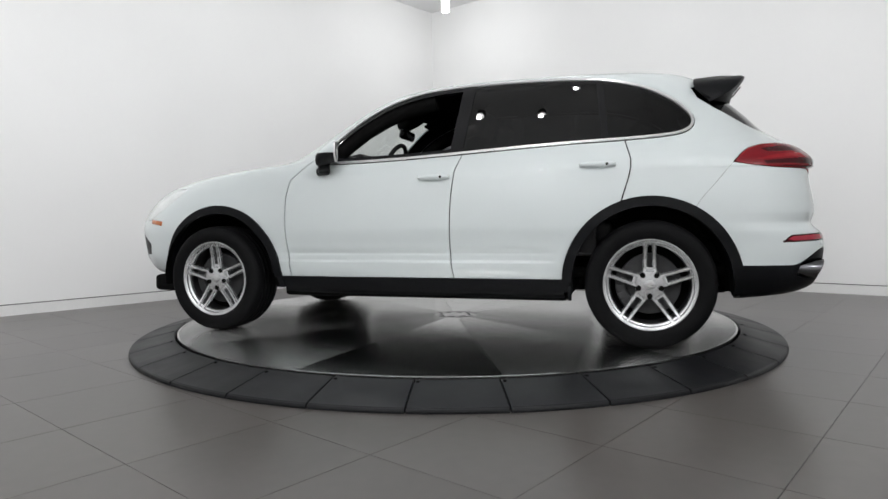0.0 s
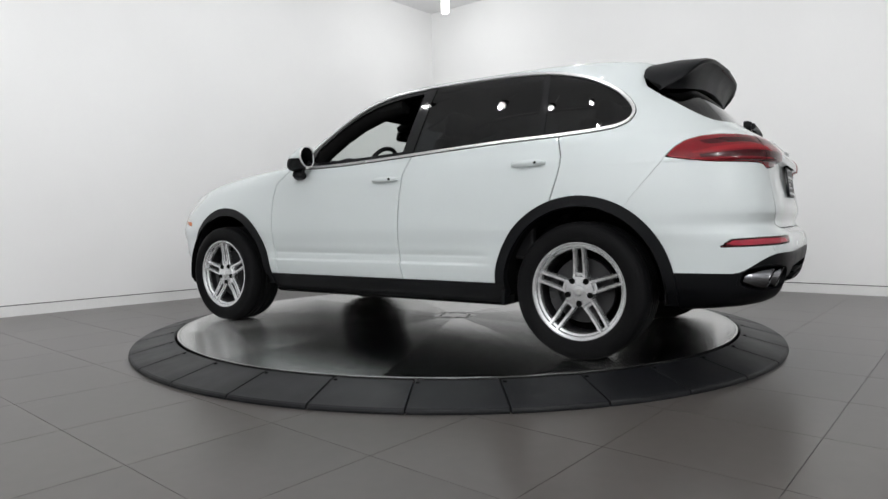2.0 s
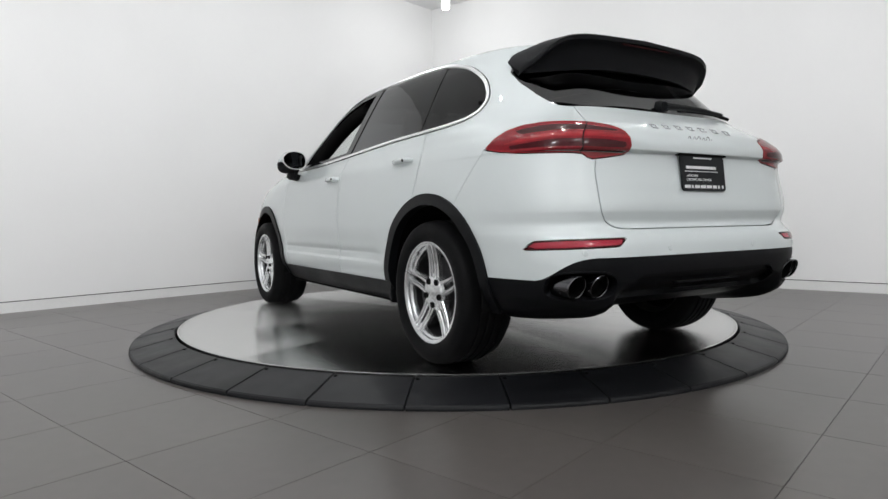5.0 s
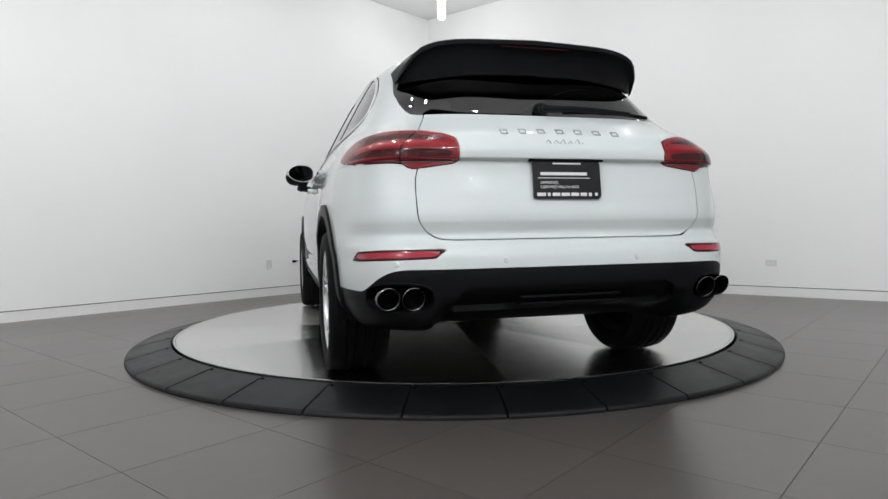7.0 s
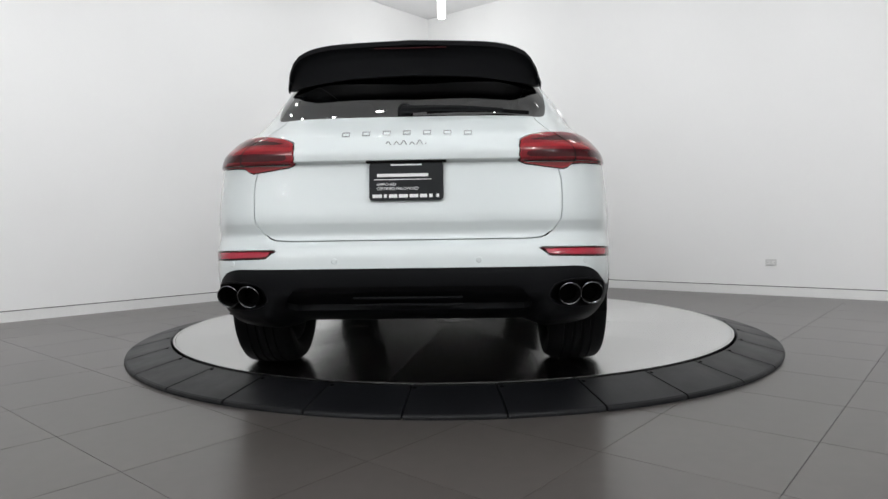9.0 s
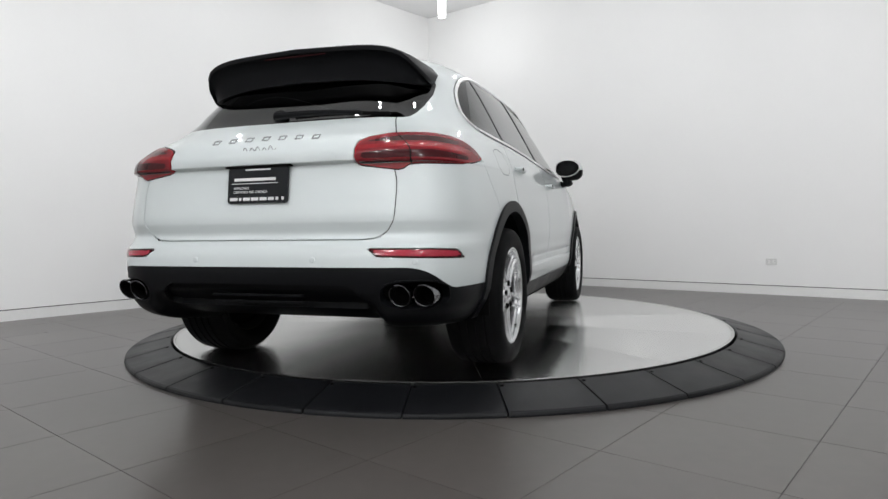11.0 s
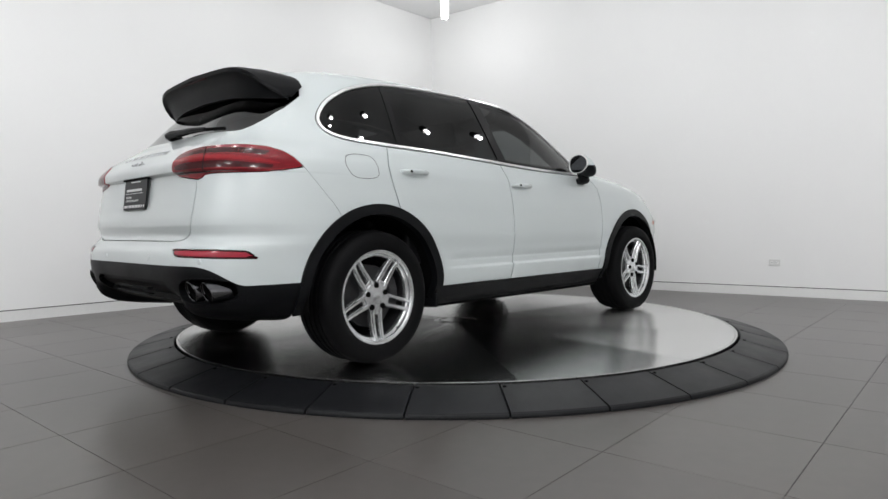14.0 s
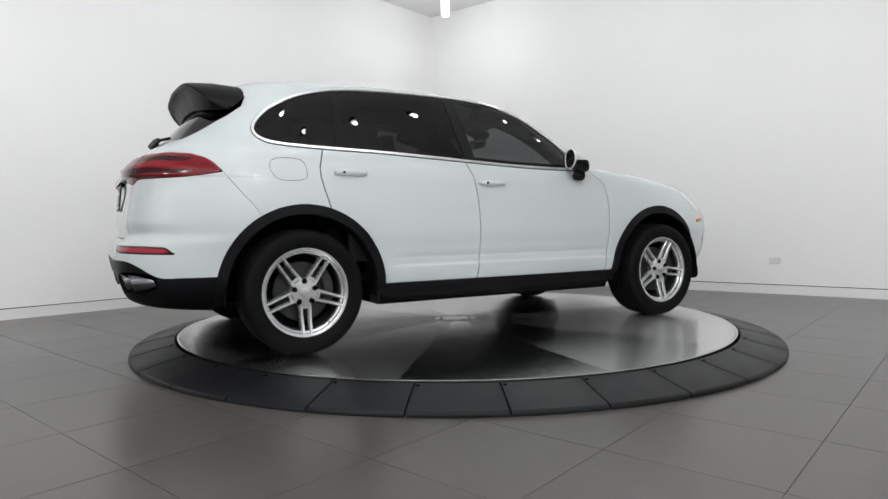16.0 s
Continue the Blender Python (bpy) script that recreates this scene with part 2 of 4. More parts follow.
def pendant_lamp(x, y, length):
    """A white tube lamp hanging from the ceiling, its lower end glowing."""
    z = CEILING_Z - length
    lamp = tagged(new("pendant_lamp"), "slim white cylinder pendant lamp hanging from the ceiling, lit", "lamp", "pendant lamps")
    lamp.location = (x, y, z)
    turn = Matrix.Rotation(radians(90), 4, "X")
    part("housing", lathe_bm([(0.0, length), (0.058, length), (0.06, length - 0.02), (0.06, 0.30), (0.05, 0.30)], turn, seg=24), LAMP_WHITE, lamp, smooth=True)
    part("diffuser", lathe_bm([(0.054, 0.30), (0.054, 0.03), (0.045, 0.008), (0.0, 0.0)], turn, seg=24), BULB, lamp, "glowing white diffuser", smooth=True)
    return lamp


def spot_lamp(x, y, z):
    """A small round spotlight head on a thin stem from the ceiling."""
    lamp = tagged(new("spot_lamp"), "small lit ceiling spotlight on a thin white stem, in a set with added fill", "lamp", "ceiling spotlights")
    lamp.location = (x, y, z)
    turn = Matrix.Rotation(radians(90), 4, "X")
    part("stem", tube([(0, 0, 0.11), (0, 0, CEILING_Z - z)], 0.005), LAMP_WHITE, lamp, "thin white stem")
    part("housing", lathe_bm([(0.0, 0.12), (0.030, 0.12), (0.046, 0.10), (0.050, 0.02), (0.050, 0.0), (0.044, 0.0), (0.044, 0.012)], turn, seg=24), GAP, lamp, "dark round housing", smooth=True)
    part("diffuser", lathe_bm([(0.043, 0.008), (0.030, -0.002), (0.0, -0.006)], turn, seg=20), BULB, lamp, "glowing white lens", smooth=True)
    return lamp


def lamp_light(x, y, z, share, aim=None):
    light = bpy.data.lights.new("lamp_light", "SPOT" if aim else "POINT")
    light.shadow_soft_size, light.energy = 0.024, LAMP_WATTS * share
    light.color = (0.978, 0.988, 1.0)
    ob = new("lamp_light", light)
    ob.location = (x, y, z)
    if aim:
        light.spot_size, light.spot_blend = radians(84), 1.0
        ob.rotation_euler = (Vector(aim) - Vector((x, y, z))).to_track_quat("-Z", "Y").to_euler()


pendant_lamp(*PENDANT, CEILING_Z - 3.585)
lamp_light(*PENDANT, 3.50, 0.40)
first = spot_lamp(*SPOTS_AND_FILL[0], 3.60)
for k, (lx, ly) in enumerate(SPOTS_AND_FILL):
    if k:
        copy_thing(first, pose(lx, ly, 3.60))
    if -4 < ly < -3:
        # Added fill: two unseen spots aimed at the low side walls to brighten them.
        lamp_light(lx, ly, 3.54, 7.0, (math.copysign(4.3, lx), 1.5, 0.7))
    else:
        lamp_light(lx, ly, 3.54, 0.50 if ly > 1 else 0.18 if ly > -2.5 else 2.3 if ly > -6 else 3.0)


def wall_outlet(place, direction, size, label):
    d = Vector((*direction, 0)).normalized()
    yaw = math.degrees(math.atan2(d.y, d.x))
    ob = tagged(new("wall_outlet"), label, "outlet", "wall outlets")
    ob.matrix_basis = pose(*place, 0, 0, yaw)
    part("cover_plate", box(pose(0, 0, 0), (size[0], 0.016, size[1]), 0.003), OUTLET, ob)
    for s in (-1, 1):
        off = (s * size[0] * 0.24, 0, 0) if size[0] > size[1] else (0, 0, s * size[1] * 0.24)
        part("socket", box(pose(*off), (0.03, 0.018, 0.03), 0.003), SKIRT, ob)
        for k in (-1, 1):
            part("slot", box(pose(off[0] + k * 0.006, 0, off[2]), (0.003, 0.0195, 0.009)), GAP, ob)


wall_outlet((3.605, 2.170, 0.375), RIGHT_DIR, (0.115, 0.07), "small white double socket set sideways low in the wall")
wall_outlet((-2.281, 2.902, 0.394), LEFT_DIR, (0.07, 0.115), "small white double socket low in the wall")
knob = tagged(new("cable_stub"), "short black cable end sticking out of the wall", "cable")
knob.location = (-2.041, 3.171, 0.419)
part("plug", box(pose(0, 0, 0, 0, 0, 49.3), (0.045, 0.05, 0.03), 0.008), LINER, knob)
part("cord", tube([(0, 0, 0), (0.03, 0.0, -0.005), (0.055, 0.02, 0.012)], 0.007), LINER, knob)


# ---- the turntable ----
RING_IN, RING_OUT = 2.052, 2.329
PLATE_R = 2.038


def build_ring():
    ring = tagged(new("turntable_ring"), "charcoal ring of sloping ramp segments on the tiled floor", "turntable")
    half = radians(11.25 / 2)
    gap = 0.0048
    bm = bmesh.new()
    steps = 4
    prof = [(RING_IN, 0.0, 0.004), (RING_IN, PLATE_Z - 0.012, 0), (RING_IN + 0.006, PLATE_Z - 0.006, 0), (RING_OUT - 0.012, 0.026, 0),
            (RING_OUT - 0.003, 0.020, 0), (RING_OUT, 0.012, 0), (RING_OUT, 0.001, 0)]
    rows = []
    for i in range(steps + 1):
        a = -half + 2 * half * i / steps
        row = []
        for r, z, _ in prof:
            b = a - math.copysign(gap / r, a) * (abs(a) / half)
            row.append(bm.verts.new((r * math.cos(b), r * math.sin(b), z)))
        rows.append(row)
    n = len(prof)
    for p0, p1 in zip(rows, rows[1:]):
        for k in range(n):
            l = (k + 1) % n
            bm.faces.new((p0[k], p1[k], p1[l], p0[l]))
    bm.faces.new(rows[0])
    bm.faces.new(rows[-1][::-1])
    seg0 = part("ramp_segment", bm, RUBBER_RAMP, ring)
    bolt_me = None
    for k in range(32):
        a = -84.25 + 11.25 * k + 5.625
        seg = seg0 if k == 0 else new("ramp_segment", seg0.data)
        seg.parent = ring
        seg.matrix_basis = pose(0, 0, 0, 0, 0, a)
        for s in (-1,):
            b = math.radians(11.25 / 2 - 0.55) * s
            r = RING_IN + 0.028
            m = pose(r * math.cos(b), r * math.sin(b), PLATE_Z - 0.0115) @ pose(0, 0, 0, 90, 0, 0)
            if bolt_me is None:
                bolt = part("bolt", lathe_bm([(0.0, 0.004), (0.007, 0.004), (0.011, 0.0), (0.011, -0.01)], pose(0, 0, 0), seg=12), LINER, seg, "black recessed bolt", smooth=True)
                bolt_me = bolt.data
            else:
                bolt = new("bolt", bolt_me)
                bolt.parent = seg
            bolt.matrix_basis = m
    part("base_gasket", lathe_bm([(RING_IN - 0.004, 0.002), (RING_IN - 0.004, 0.070), (RING_OUT - 0.03, 0.010), (RING_OUT - 0.03, 0.002)],
                                 Matrix.Rotation(radians(90), 4, "X"), seg=128, closed=True), LINER, ring, "black seal under the joints")
    return ring


build_ring()


def build_plate():
    plate = tagged(new("turntable_plate"), "round brushed steel turntable plate in wedges under the car", "turntable")
    deck = lathe_bm([(0.0, 0.0), (PLATE_R - 0.02, 0.0), (PLATE_R - 0.02, PLATE_Z - 0.012), (0.0, PLATE_Z - 0.012)], Matrix.Rotation(radians(90), 4, "X"), seg=96)
    part("deck", deck, LINER, plate)
    part("edge_band", lathe_bm([(PLATE_R - 0.014, 0.03), (PLATE_R, 0.03), (PLATE_R, PLATE_Z + 0.0005), (PLATE_R - 0.004, PLATE_Z + 0.002), (PLATE_R - 0.014, PLATE_Z + 0.0005)],
                               Matrix.Rotation(radians(90), 4, "X"), seg=160, closed=True), RIM_STEEL, plate, "polished steel edge band", smooth=True)
    n, r0, r1 = 12, 0.17, PLATE_R - 0.016
    half = math.pi / n
    bm = bmesh.new()
    top, low = [], []
    for i in range(9):
        a = -half + 2 * half * i / 8
        b0 = a - (0.0012 / r0) * a / half
        b1 = a - (0.0012 / r1) * a / half
        for z, store in ((PLATE_Z, top), (PLATE_Z - 0.012, low)):
            store.append((bm.verts.new((r0 * math.cos(b0), r0 * math.sin(b0), z)), bm.verts.new((r1 * math.cos(b1), r1 * math.sin(b1), z))))
    for i in range(8):
        bm.faces.new((top[i][0], top[i][1], top[i + 1][1], top[i + 1][0]))
        bm.faces.new((low[i][1], low[i][0], low[i + 1][0], low[i + 1][1]))
        bm.faces.new((top[i][1], low[i][1], low[i + 1][1], top[i + 1][1]))
        bm.faces.new((low[i][0], top[i][0], top[i + 1][0], low[i + 1][0]))
    bm.faces.new((top[0][0], low[0][0], low[0][1], top[0][1]))
    bm.faces.new((top[8][1], low[8][1], low[8][0], top[8][0]))
    w0 = part("steel_wedge", bm, STEEL, plate)
    brush = w0.data.uv_layers.new(name="brush")
    for loop in w0.data.loops:
        v = w0.data.vertices[loop.vertex_index].co
        brush.data[loop.index].uv = (v.y, -v.x)
    for k in range(n):
        w = w0 if k == 0 else new("steel_wedge", w0.data)
        w.parent = plate
        w.matrix_basis = pose(0, 0, 0, 0, 0, 67.0 + 30 * k)
    hub = part("hub_cover", lathe_bm([(0.0, PLATE_Z), (0.145, PLATE_Z), (0.150, PLATE_Z - 0.002), (0.168, PLATE_Z - 0.002), (0.168, PLATE_Z - 0.012)],
                                     Matrix.Rotation(radians(90), 4, "X"), seg=64), HUB_STEEL, plate, "round steel hub cover with slots")
    for k in range(8):
        part("slot", box(pose(0.115 * math.cos(k * math.pi / 4), 0.115 * math.sin(k * math.pi / 4), PLATE_Z + 0.0005, 0, 0, 45 * k + 90), (0.05, 0.016, 0.002), 0.0008), GAP, hub)
    return plate


turntable_plate = build_plate()


# ---- the car ----
# Its space: x ahead from the rear axle, y to its left, z up from the plate.
def smooth_curve(points):
    """A monotone cubic through (position, value) points, as a function of an array."""
    xs, ys = np.array(points, float).T
    h, d = np.diff(xs), np.diff(ys) / np.diff(xs)
    m = np.concatenate([[d[0]], np.where(d[:-1] * d[1:] > 0, 2 * d[:-1] * d[1:] / (d[:-1] + d[1:] + 1e-30), 0), [d[-1]]])

    def at(x):
        x = np.clip(np.asarray(x, float), xs[0], xs[-1])
        i = np.clip(np.searchsorted(xs, x) - 1, 0, len(xs) - 2)
        t = (x - xs[i]) / h[i]
        return ((2 * t**3 - 3 * t**2 + 1) * ys[i] + (t**3 - 2 * t**2 + t) * h[i] * m[i]
                + (3 * t**2 - 2 * t**3) * ys[i + 1] + (t**3 - t**2) * h[i] * m[i + 1])
    return at


REAR_X = smooth_curve([(0.26, -0.50), (0.30, -0.80), (0.33, -0.885), (0.37, -0.932), (0.46, -0.956), (0.56, -0.972), (0.62, -0.968), (0.655, -0.952),
                       (0.685, -0.918), (0.71, -0.904), (0.745, -0.914), (0.764, -0.920), (0.778, -0.9205), (0.86, -0.908), (0.97, -0.888), (1.012, -0.886), (1.022, -0.910),
                       (1.05, -0.912), (1.12, -0.866), (1.18, -0.785), (1.24, -0.70), (1.36, -0.585), (1.50, -0.44), (1.58, -0.35), (1.62, -0.29), (1.65, -0.20),
                       (1.67, -0.06), (1.69, 0.28), (1.70, 0.70)])
FRONT_X = smooth_curve([(0.26, 3.30), (0.31, 3.44), (0.36, 3.62), (0.41, 3.74), (0.55, 3.81), (0.69, 3.82), (0.80, 3.78), (0.90, 3.69), (0.98, 3.57), (1.04, 3.38),
                        (1.08, 3.20), (1.12, 2.90), (1.15, 2.58), (1.18, 2.45), (1.22, 2.38), (1.37, 2.13), (1.50, 1.91), (1.58, 1.73), (1.64, 1.52), (1.67, 1.28),
                        (1.69, 1.02), (1.70, 0.80)])
WIDTH = smooth_curve([(0.26, 0.84), (0.30, 0.885), (0.36, 0.915), (0.40, 0.938), (0.47, 0.951), (0.60, 0.954), (0.70, 0.962),
                      (0.85, 0.956), (0.97, 0.944), (1.03, 0.935), (1.08, 0.920), (1.12, 0.904), (1.16, 0.889), (1.20, 0.868), (1.40, 0.764), (1.55, 0.680),
                      (1.60, 0.646), (1.64, 0.585), (1.67, 0.47), (1.69, 0.27), (1.70, 0.03)])
REAR_N = smooth_curve([(0.26, 6), (0.36, 7), (0.5, 7), (0.7, 7), (1.0, 7.2), (1.06, 7.0), (1.12, 6.2), (1.20, 5.0), (1.30, 4.7), (1.5, 4.7), (1.62, 4.2), (1.70, 2.5)])
FRONT_N = smooth_curve([(0.26, 4.5), (0.7, 5), (1.1, 5), (1.5, 5), (1.62, 4), (1.70, 2.5)])
MIDDLE_X = smooth_curve([(0.26, 1.2), (1.58, 1.2), (1.64, 0.95), (1.70, 0.75)])


def step01(x):
    x = np.clip(x, 0, 1)
    return x * x * (3 - 2 * x)


class Skin:
    """The outer skin of the car's left half: vertices, normals and triangles, to be cut along curves."""

    def __init__(self):
        zs = np.unique(np.round(np.concatenate([np.linspace(0.26, 0.46, 17), np.linspace(0.46, 0.55, 16), np.linspace(0.55, 0.66, 9), np.linspace(0.66, 0.72, 9), np.linspace(0.72, 0.80, 14), np.linspace(0.80, 1.0, 16), np.linspace(1.0, 1.03, 8),
                                                np.linspace(1.03, 1.22, 22), np.linspace(1.22, 1.62, 32), np.linspace(1.62, 1.70, 14)]), 4))
        cols = 232
        f = np.linspace(0, math.pi / 2, 1500)
        grid = []
        for z in zs:
            xr, xf, w, xm = REAR_X(z), FRONT_X(z), WIDTH(z), MIDDLE_X(z)
            a, b = 2 / REAR_N(z), 2 / FRONT_N(z)
            x = np.concatenate([xm - (xm - xr) * np.cos(f).clip(0) ** a, (xm + (xf - xm) * np.cos(f[::-1]).clip(0) ** b)[1:]])
            y = np.concatenate([w * np.sin(f) ** a, (w * np.sin(f[::-1]) ** b)[1:]])
            s = np.concatenate([[0], np.cumsum(np.hypot(np.diff(x), np.diff(y)))])
            q = np.linspace(0, s[-1], cols)
            grid.append(np.stack([np.interp(q, s, x), np.interp(q, s, y), np.full(cols, z)], 1))
        g = np.array(grid)
        tuck = np.clip((0.455 - g[:, :, 2]) / 0.15, 0, None) ** 1.3 * step01((0.60 - g[:, :, 1]) / 0.09) * (g[:, :, 0] < 0)
        g[:, :, 0] += 0.24 * tuck
        x, z = g[:, :, 0], g[:, :, 2]
        along = step01((x - 0.5) / 0.2) * step01((2.45 - x) / 0.2)
        g[:, :, 1] -= 0.012 * along * step01((z - 0.484) / 0.014) * (1 - step01((z - 0.53) / 0.05)) + 0.004 * along * step01((z - 0.53) / 0.012) * (1 - step01((z - 0.56) / 0.10))
        g[:, 0, 1] = g[:, -1, 1] = 0
        du = np.gradient(g, axis=1)
        dv = np.gradient(g, axis=0)
        n = np.cross(dv, du)
        n[:, (0, -1), 1] = 0
        n /= np.linalg.norm(n, axis=2, keepdims=True) + 1e-12
        if n[40, cols // 2, 1] < 0:
            n = -n
        self.V = g.reshape(-1, 3)
        self.N = n.reshape(-1, 3)
        r, c = len(zs), cols
        i = (np.arange(r - 1)[:, None] * c + np.arange(c - 1)[None]).ravel()
        self.all = np.concatenate([np.stack([i, i + c, i + c + 1], 1), np.stack([i, i + c + 1, i + 1], 1)])

    def cut(self, faces, g):
        """Cuts triangles where g(V) is nought: those below nought, those above."""
        val = g(self.V)
        val = np.where(abs(val) < 1e-7, 1e-7, val)
        s = val[faces] > 0
        k = s.sum(1)
        low, high = [faces[k == 0]], [faces[k == 3]]
        extra_v, extra_n, seen = [], [], {}
        base = len(self.V)

        def mid(a, b):
            key = (min(a, b), max(a, b))
            if key not in seen:
                t = val[a] / (val[a] - val[b])
                extra_v.append(self.V[a] + t * (self.V[b] - self.V[a]))
                nn = self.N[a] + t * (self.N[b] - self.N[a])
                extra_n.append(nn / (np.linalg.norm(nn) + 1e-12))
                seen[key] = base + len(extra_v) - 1
            return seen[key]
        lo, hi = [], []
        for tri, sg in zip(faces[(k == 1) | (k == 2)], s[(k == 1) | (k == 2)]):
            odd = int(np.argmax(sg)) if sg.sum() == 1 else int(np.argmin(sg))
            a, b, c = int(tri[odd]), int(tri[(odd + 1) % 3]), int(tri[(odd + 2) % 3])
            p, q = mid(a, b), mid(a, c)
            one, two = [(a, p, q)], [(p, b, c), (p, c, q)]
            (hi if sg[odd] else lo).extend(one)
            (lo if sg[odd] else hi).extend(two)
        if extra_v:
            self.V = np.concatenate([self.V, extra_v])
            self.N = np.concatenate([self.N, extra_n])
        if lo:
            low.append(np.array(lo))
        if hi:
            high.append(np.array(hi))
        return np.concatenate(low), np.concatenate(high)

    def pick(self, faces, test):
        """Splits whole triangles by a test of their middles."""
        ok = test(self.V[faces].mean(1))
        return faces[ok], faces[~ok]


def rounded(points, steps=8):
    """A closed smooth curve through points."""
    pts = np.array(points, float)
    n, out = len(pts), []
    for i in range(n):
        p0, p1, p2, p3 = pts[i - 1], pts[i], pts[(i + 1) % n], pts[(i + 2) % n]
        for k in range(steps):
            t = k / steps
            out.append(0.5 * (2 * p1 + (p2 - p0) * t + (2 * p0 - 5 * p1 + 4 * p2 - p3) * t**2 + (3 * p1 - p0 - 3 * p2 + p3) * t**3))
    return np.array(out)


def distance_to(loop, u, v):
    """Signed distance from (u, v) to a closed loop, below nought inside."""
    p = np.stack([u, v], 1)
    best = np.full(len(p), 1e9)
    inside = np.zeros(len(p), bool)
    for a, b in zip(loop, np.roll(loop, -1, 0)):
        d = b - a
        t = np.clip(((p - a) @ d) / (d @ d + 1e-12), 0, 1)
        best = np.minimum(best, np.hypot(p[:, 0] - a[0] - t * d[0], p[:, 1] - a[1] - t * d[1]))
        cross = (a[1] > p[:, 1]) != (b[1] > p[:, 1])
        inside ^= cross & (p[:, 0] < (b[0] - a[0]) * (p[:, 1] - a[1]) / (b[1] - a[1] + 1e-12) + a[0])
    return np.where(inside, -best, best)


def side(loop, off=0.0):
    loop = np.array(loop, float)
    return lambda V: distance_to(loop, V[:, 0], V[:, 2]) - off


def rear(loop, off=0.0, limit=0.42):
    """A curve on the rear and its corner: x + y round the corner, and the height."""
    loop = np.array(loop, float)
    return lambda V: np.where(V[:, 0] < limit, distance_to(loop, V[:, 0] + V[:, 1], V[:, 2]) - off, 1.0)


def across(loop, ahead, off=0.0):
    loop = np.array(loop, float)
    return lambda V: np.where((V[:, 0] > 1.2) == ahead, distance_to(loop, V[:, 1], V[:, 2]) - off, 1.0)


SILL_LINE = lambda V: V[:, 2] - (0.388 + 0.088 * step01((0.3 - V[:, 0]) / 0.6) + 0.095 * step01((-0.74 - V[:, 0]) / 0.2) - 0.02 * step01((V[:, 0] - 3.2) / 0.3))
REAR_ARCH = lambda r: (lambda V: np.hypot(V[:, 0] - 0.0, V[:, 2] - 0.370) - r + 10 * (V[:, 1] < 0.5))
FRONT_ARCH = lambda r: (lambda V: np.hypot(V[:, 0] - 2.862, V[:, 2] - 0.370) - r + 10 * (V[:, 1] < 0.5))
DLO = rounded([(2.10, 1.150), (1.95, 1.134), (1.55, 1.142), (1.17, 1.160), (0.81, 1.180), (0.47, 1.197), (0.14, 1.208), (-0.10, 1.224), (-0.20, 1.250), (-0.232, 1.295),
               (-0.215, 1.345), (-0.15, 1.415), (-0.06, 1.475), (0.06, 1.530), (0.24, 1.577), (0.43, 1.598), (0.72, 1.608), (1.00, 1.608), (1.24, 1.598), (1.44, 1.575),
               (1.62, 1.525), (1.78, 1.450), (1.93, 1.345), (2.06, 1.220)], 6)
FRONT_DOOR = [(2.135, 1.16), (2.20, 1.10), (2.29, 1.02), (2.318, 0.91), (2.325, 0.78), (2.32, 0.64), (2.305, 0.50), (2.288, 0.30), (1.158, 0.30), (1.162, 0.40), (1.178, 0.52), (1.18, 0.64),
              (1.176, 0.80), (1.168, 0.92), (1.15, 1.05), (1.115, 1.13), (1.10, 1.17), (1.13, 1.40), (1.60, 1.40), (1.95, 1.25)]
REAR_DOOR = [(1.158, 0.30), (1.162, 0.40), (1.178, 0.52), (1.18, 0.64), (1.176, 0.80), (1.168, 0.92), (1.15, 1.05), (1.115, 1.13), (1.10, 1.17), (1.13, 1.40), (0.4, 1.40),
             (0.16, 1.30), (0.14, 1.20), (0.125, 1.15), (0.104, 1.08), (0.104, 1.03), (0.12, 0.96), (0.16, 0.83), (0.30, 0.50), (0.43, 0.30)]
TAIL_LAMP = [(0.466, 1.044), (0.40, 1.088), (0.33, 1.118), (0.22, 1.140), (0.08, 1.148), (-0.06, 1.146), (-0.20, 1.140), (-0.32, 1.124), (-0.39, 1.104), (-0.425, 1.071), (-0.432, 1.036),
             (-0.425, 1.020), (-0.402, 1.012), (-0.392, 1.003), (-0.28, 0.988), (-0.205, 0.980), (-0.18, 0.984), (-0.15, 1.001), (-0.09, 1.006), (0.05, 1.008), (0.20, 1.012), (0.34, 1.024)]
REFLECTOR = [(0.205, 0.602), (0.14, 0.638), (-0.05, 0.646), (-0.20, 0.648), (-0.405, 0.650), (-0.365, 0.616), (-0.20, 0.612), (0.0, 0.607)]
GATE = [(-1.2, 0.686), (-0.42, 0.686), (-0.35, 0.690), (-0.312, 0.700), (-0.276, 0.720), (-0.256, 0.76), (-0.235, 0.85), (-0.224, 0.90), (-0.218, 0.94), (-0.226, 0.98), (-0.20, 1.06),
        (-0.175, 1.14), (-0.135, 1.18), (-0.09, 1.232), (-0.02, 1.28), (0.04, 1.36), (0.10, 1.44), (0.14, 1.50), (0.17, 1.57), (-1.2, 1.57)]
REAR_GLASS = [(-0.5, 1.238), (0.585, 1.236), (0.612, 1.242), (0.626, 1.262), (0.640, 1.31), (0.645, 1.38), (0.63, 1.45), (0.58, 1.52), (0.50, 1.545), (-0.5, 1.56)]
WINDSCREEN = [(-0.5, 1.185), (0.45, 1.19), (0.70, 1.205), (0.735, 1.225), (0.70, 1.30), (0.605, 1.45), (0.535, 1.54), (0.49, 1.565), (-0.5, 1.585)]
BUMPER = [(-1.3, 0.2), (0.74, 0.2), (0.73, 0.77), (0.66, 0.86), (0.468, 1.046), (-0.2, 1.03), (-1.3, 1.03)]
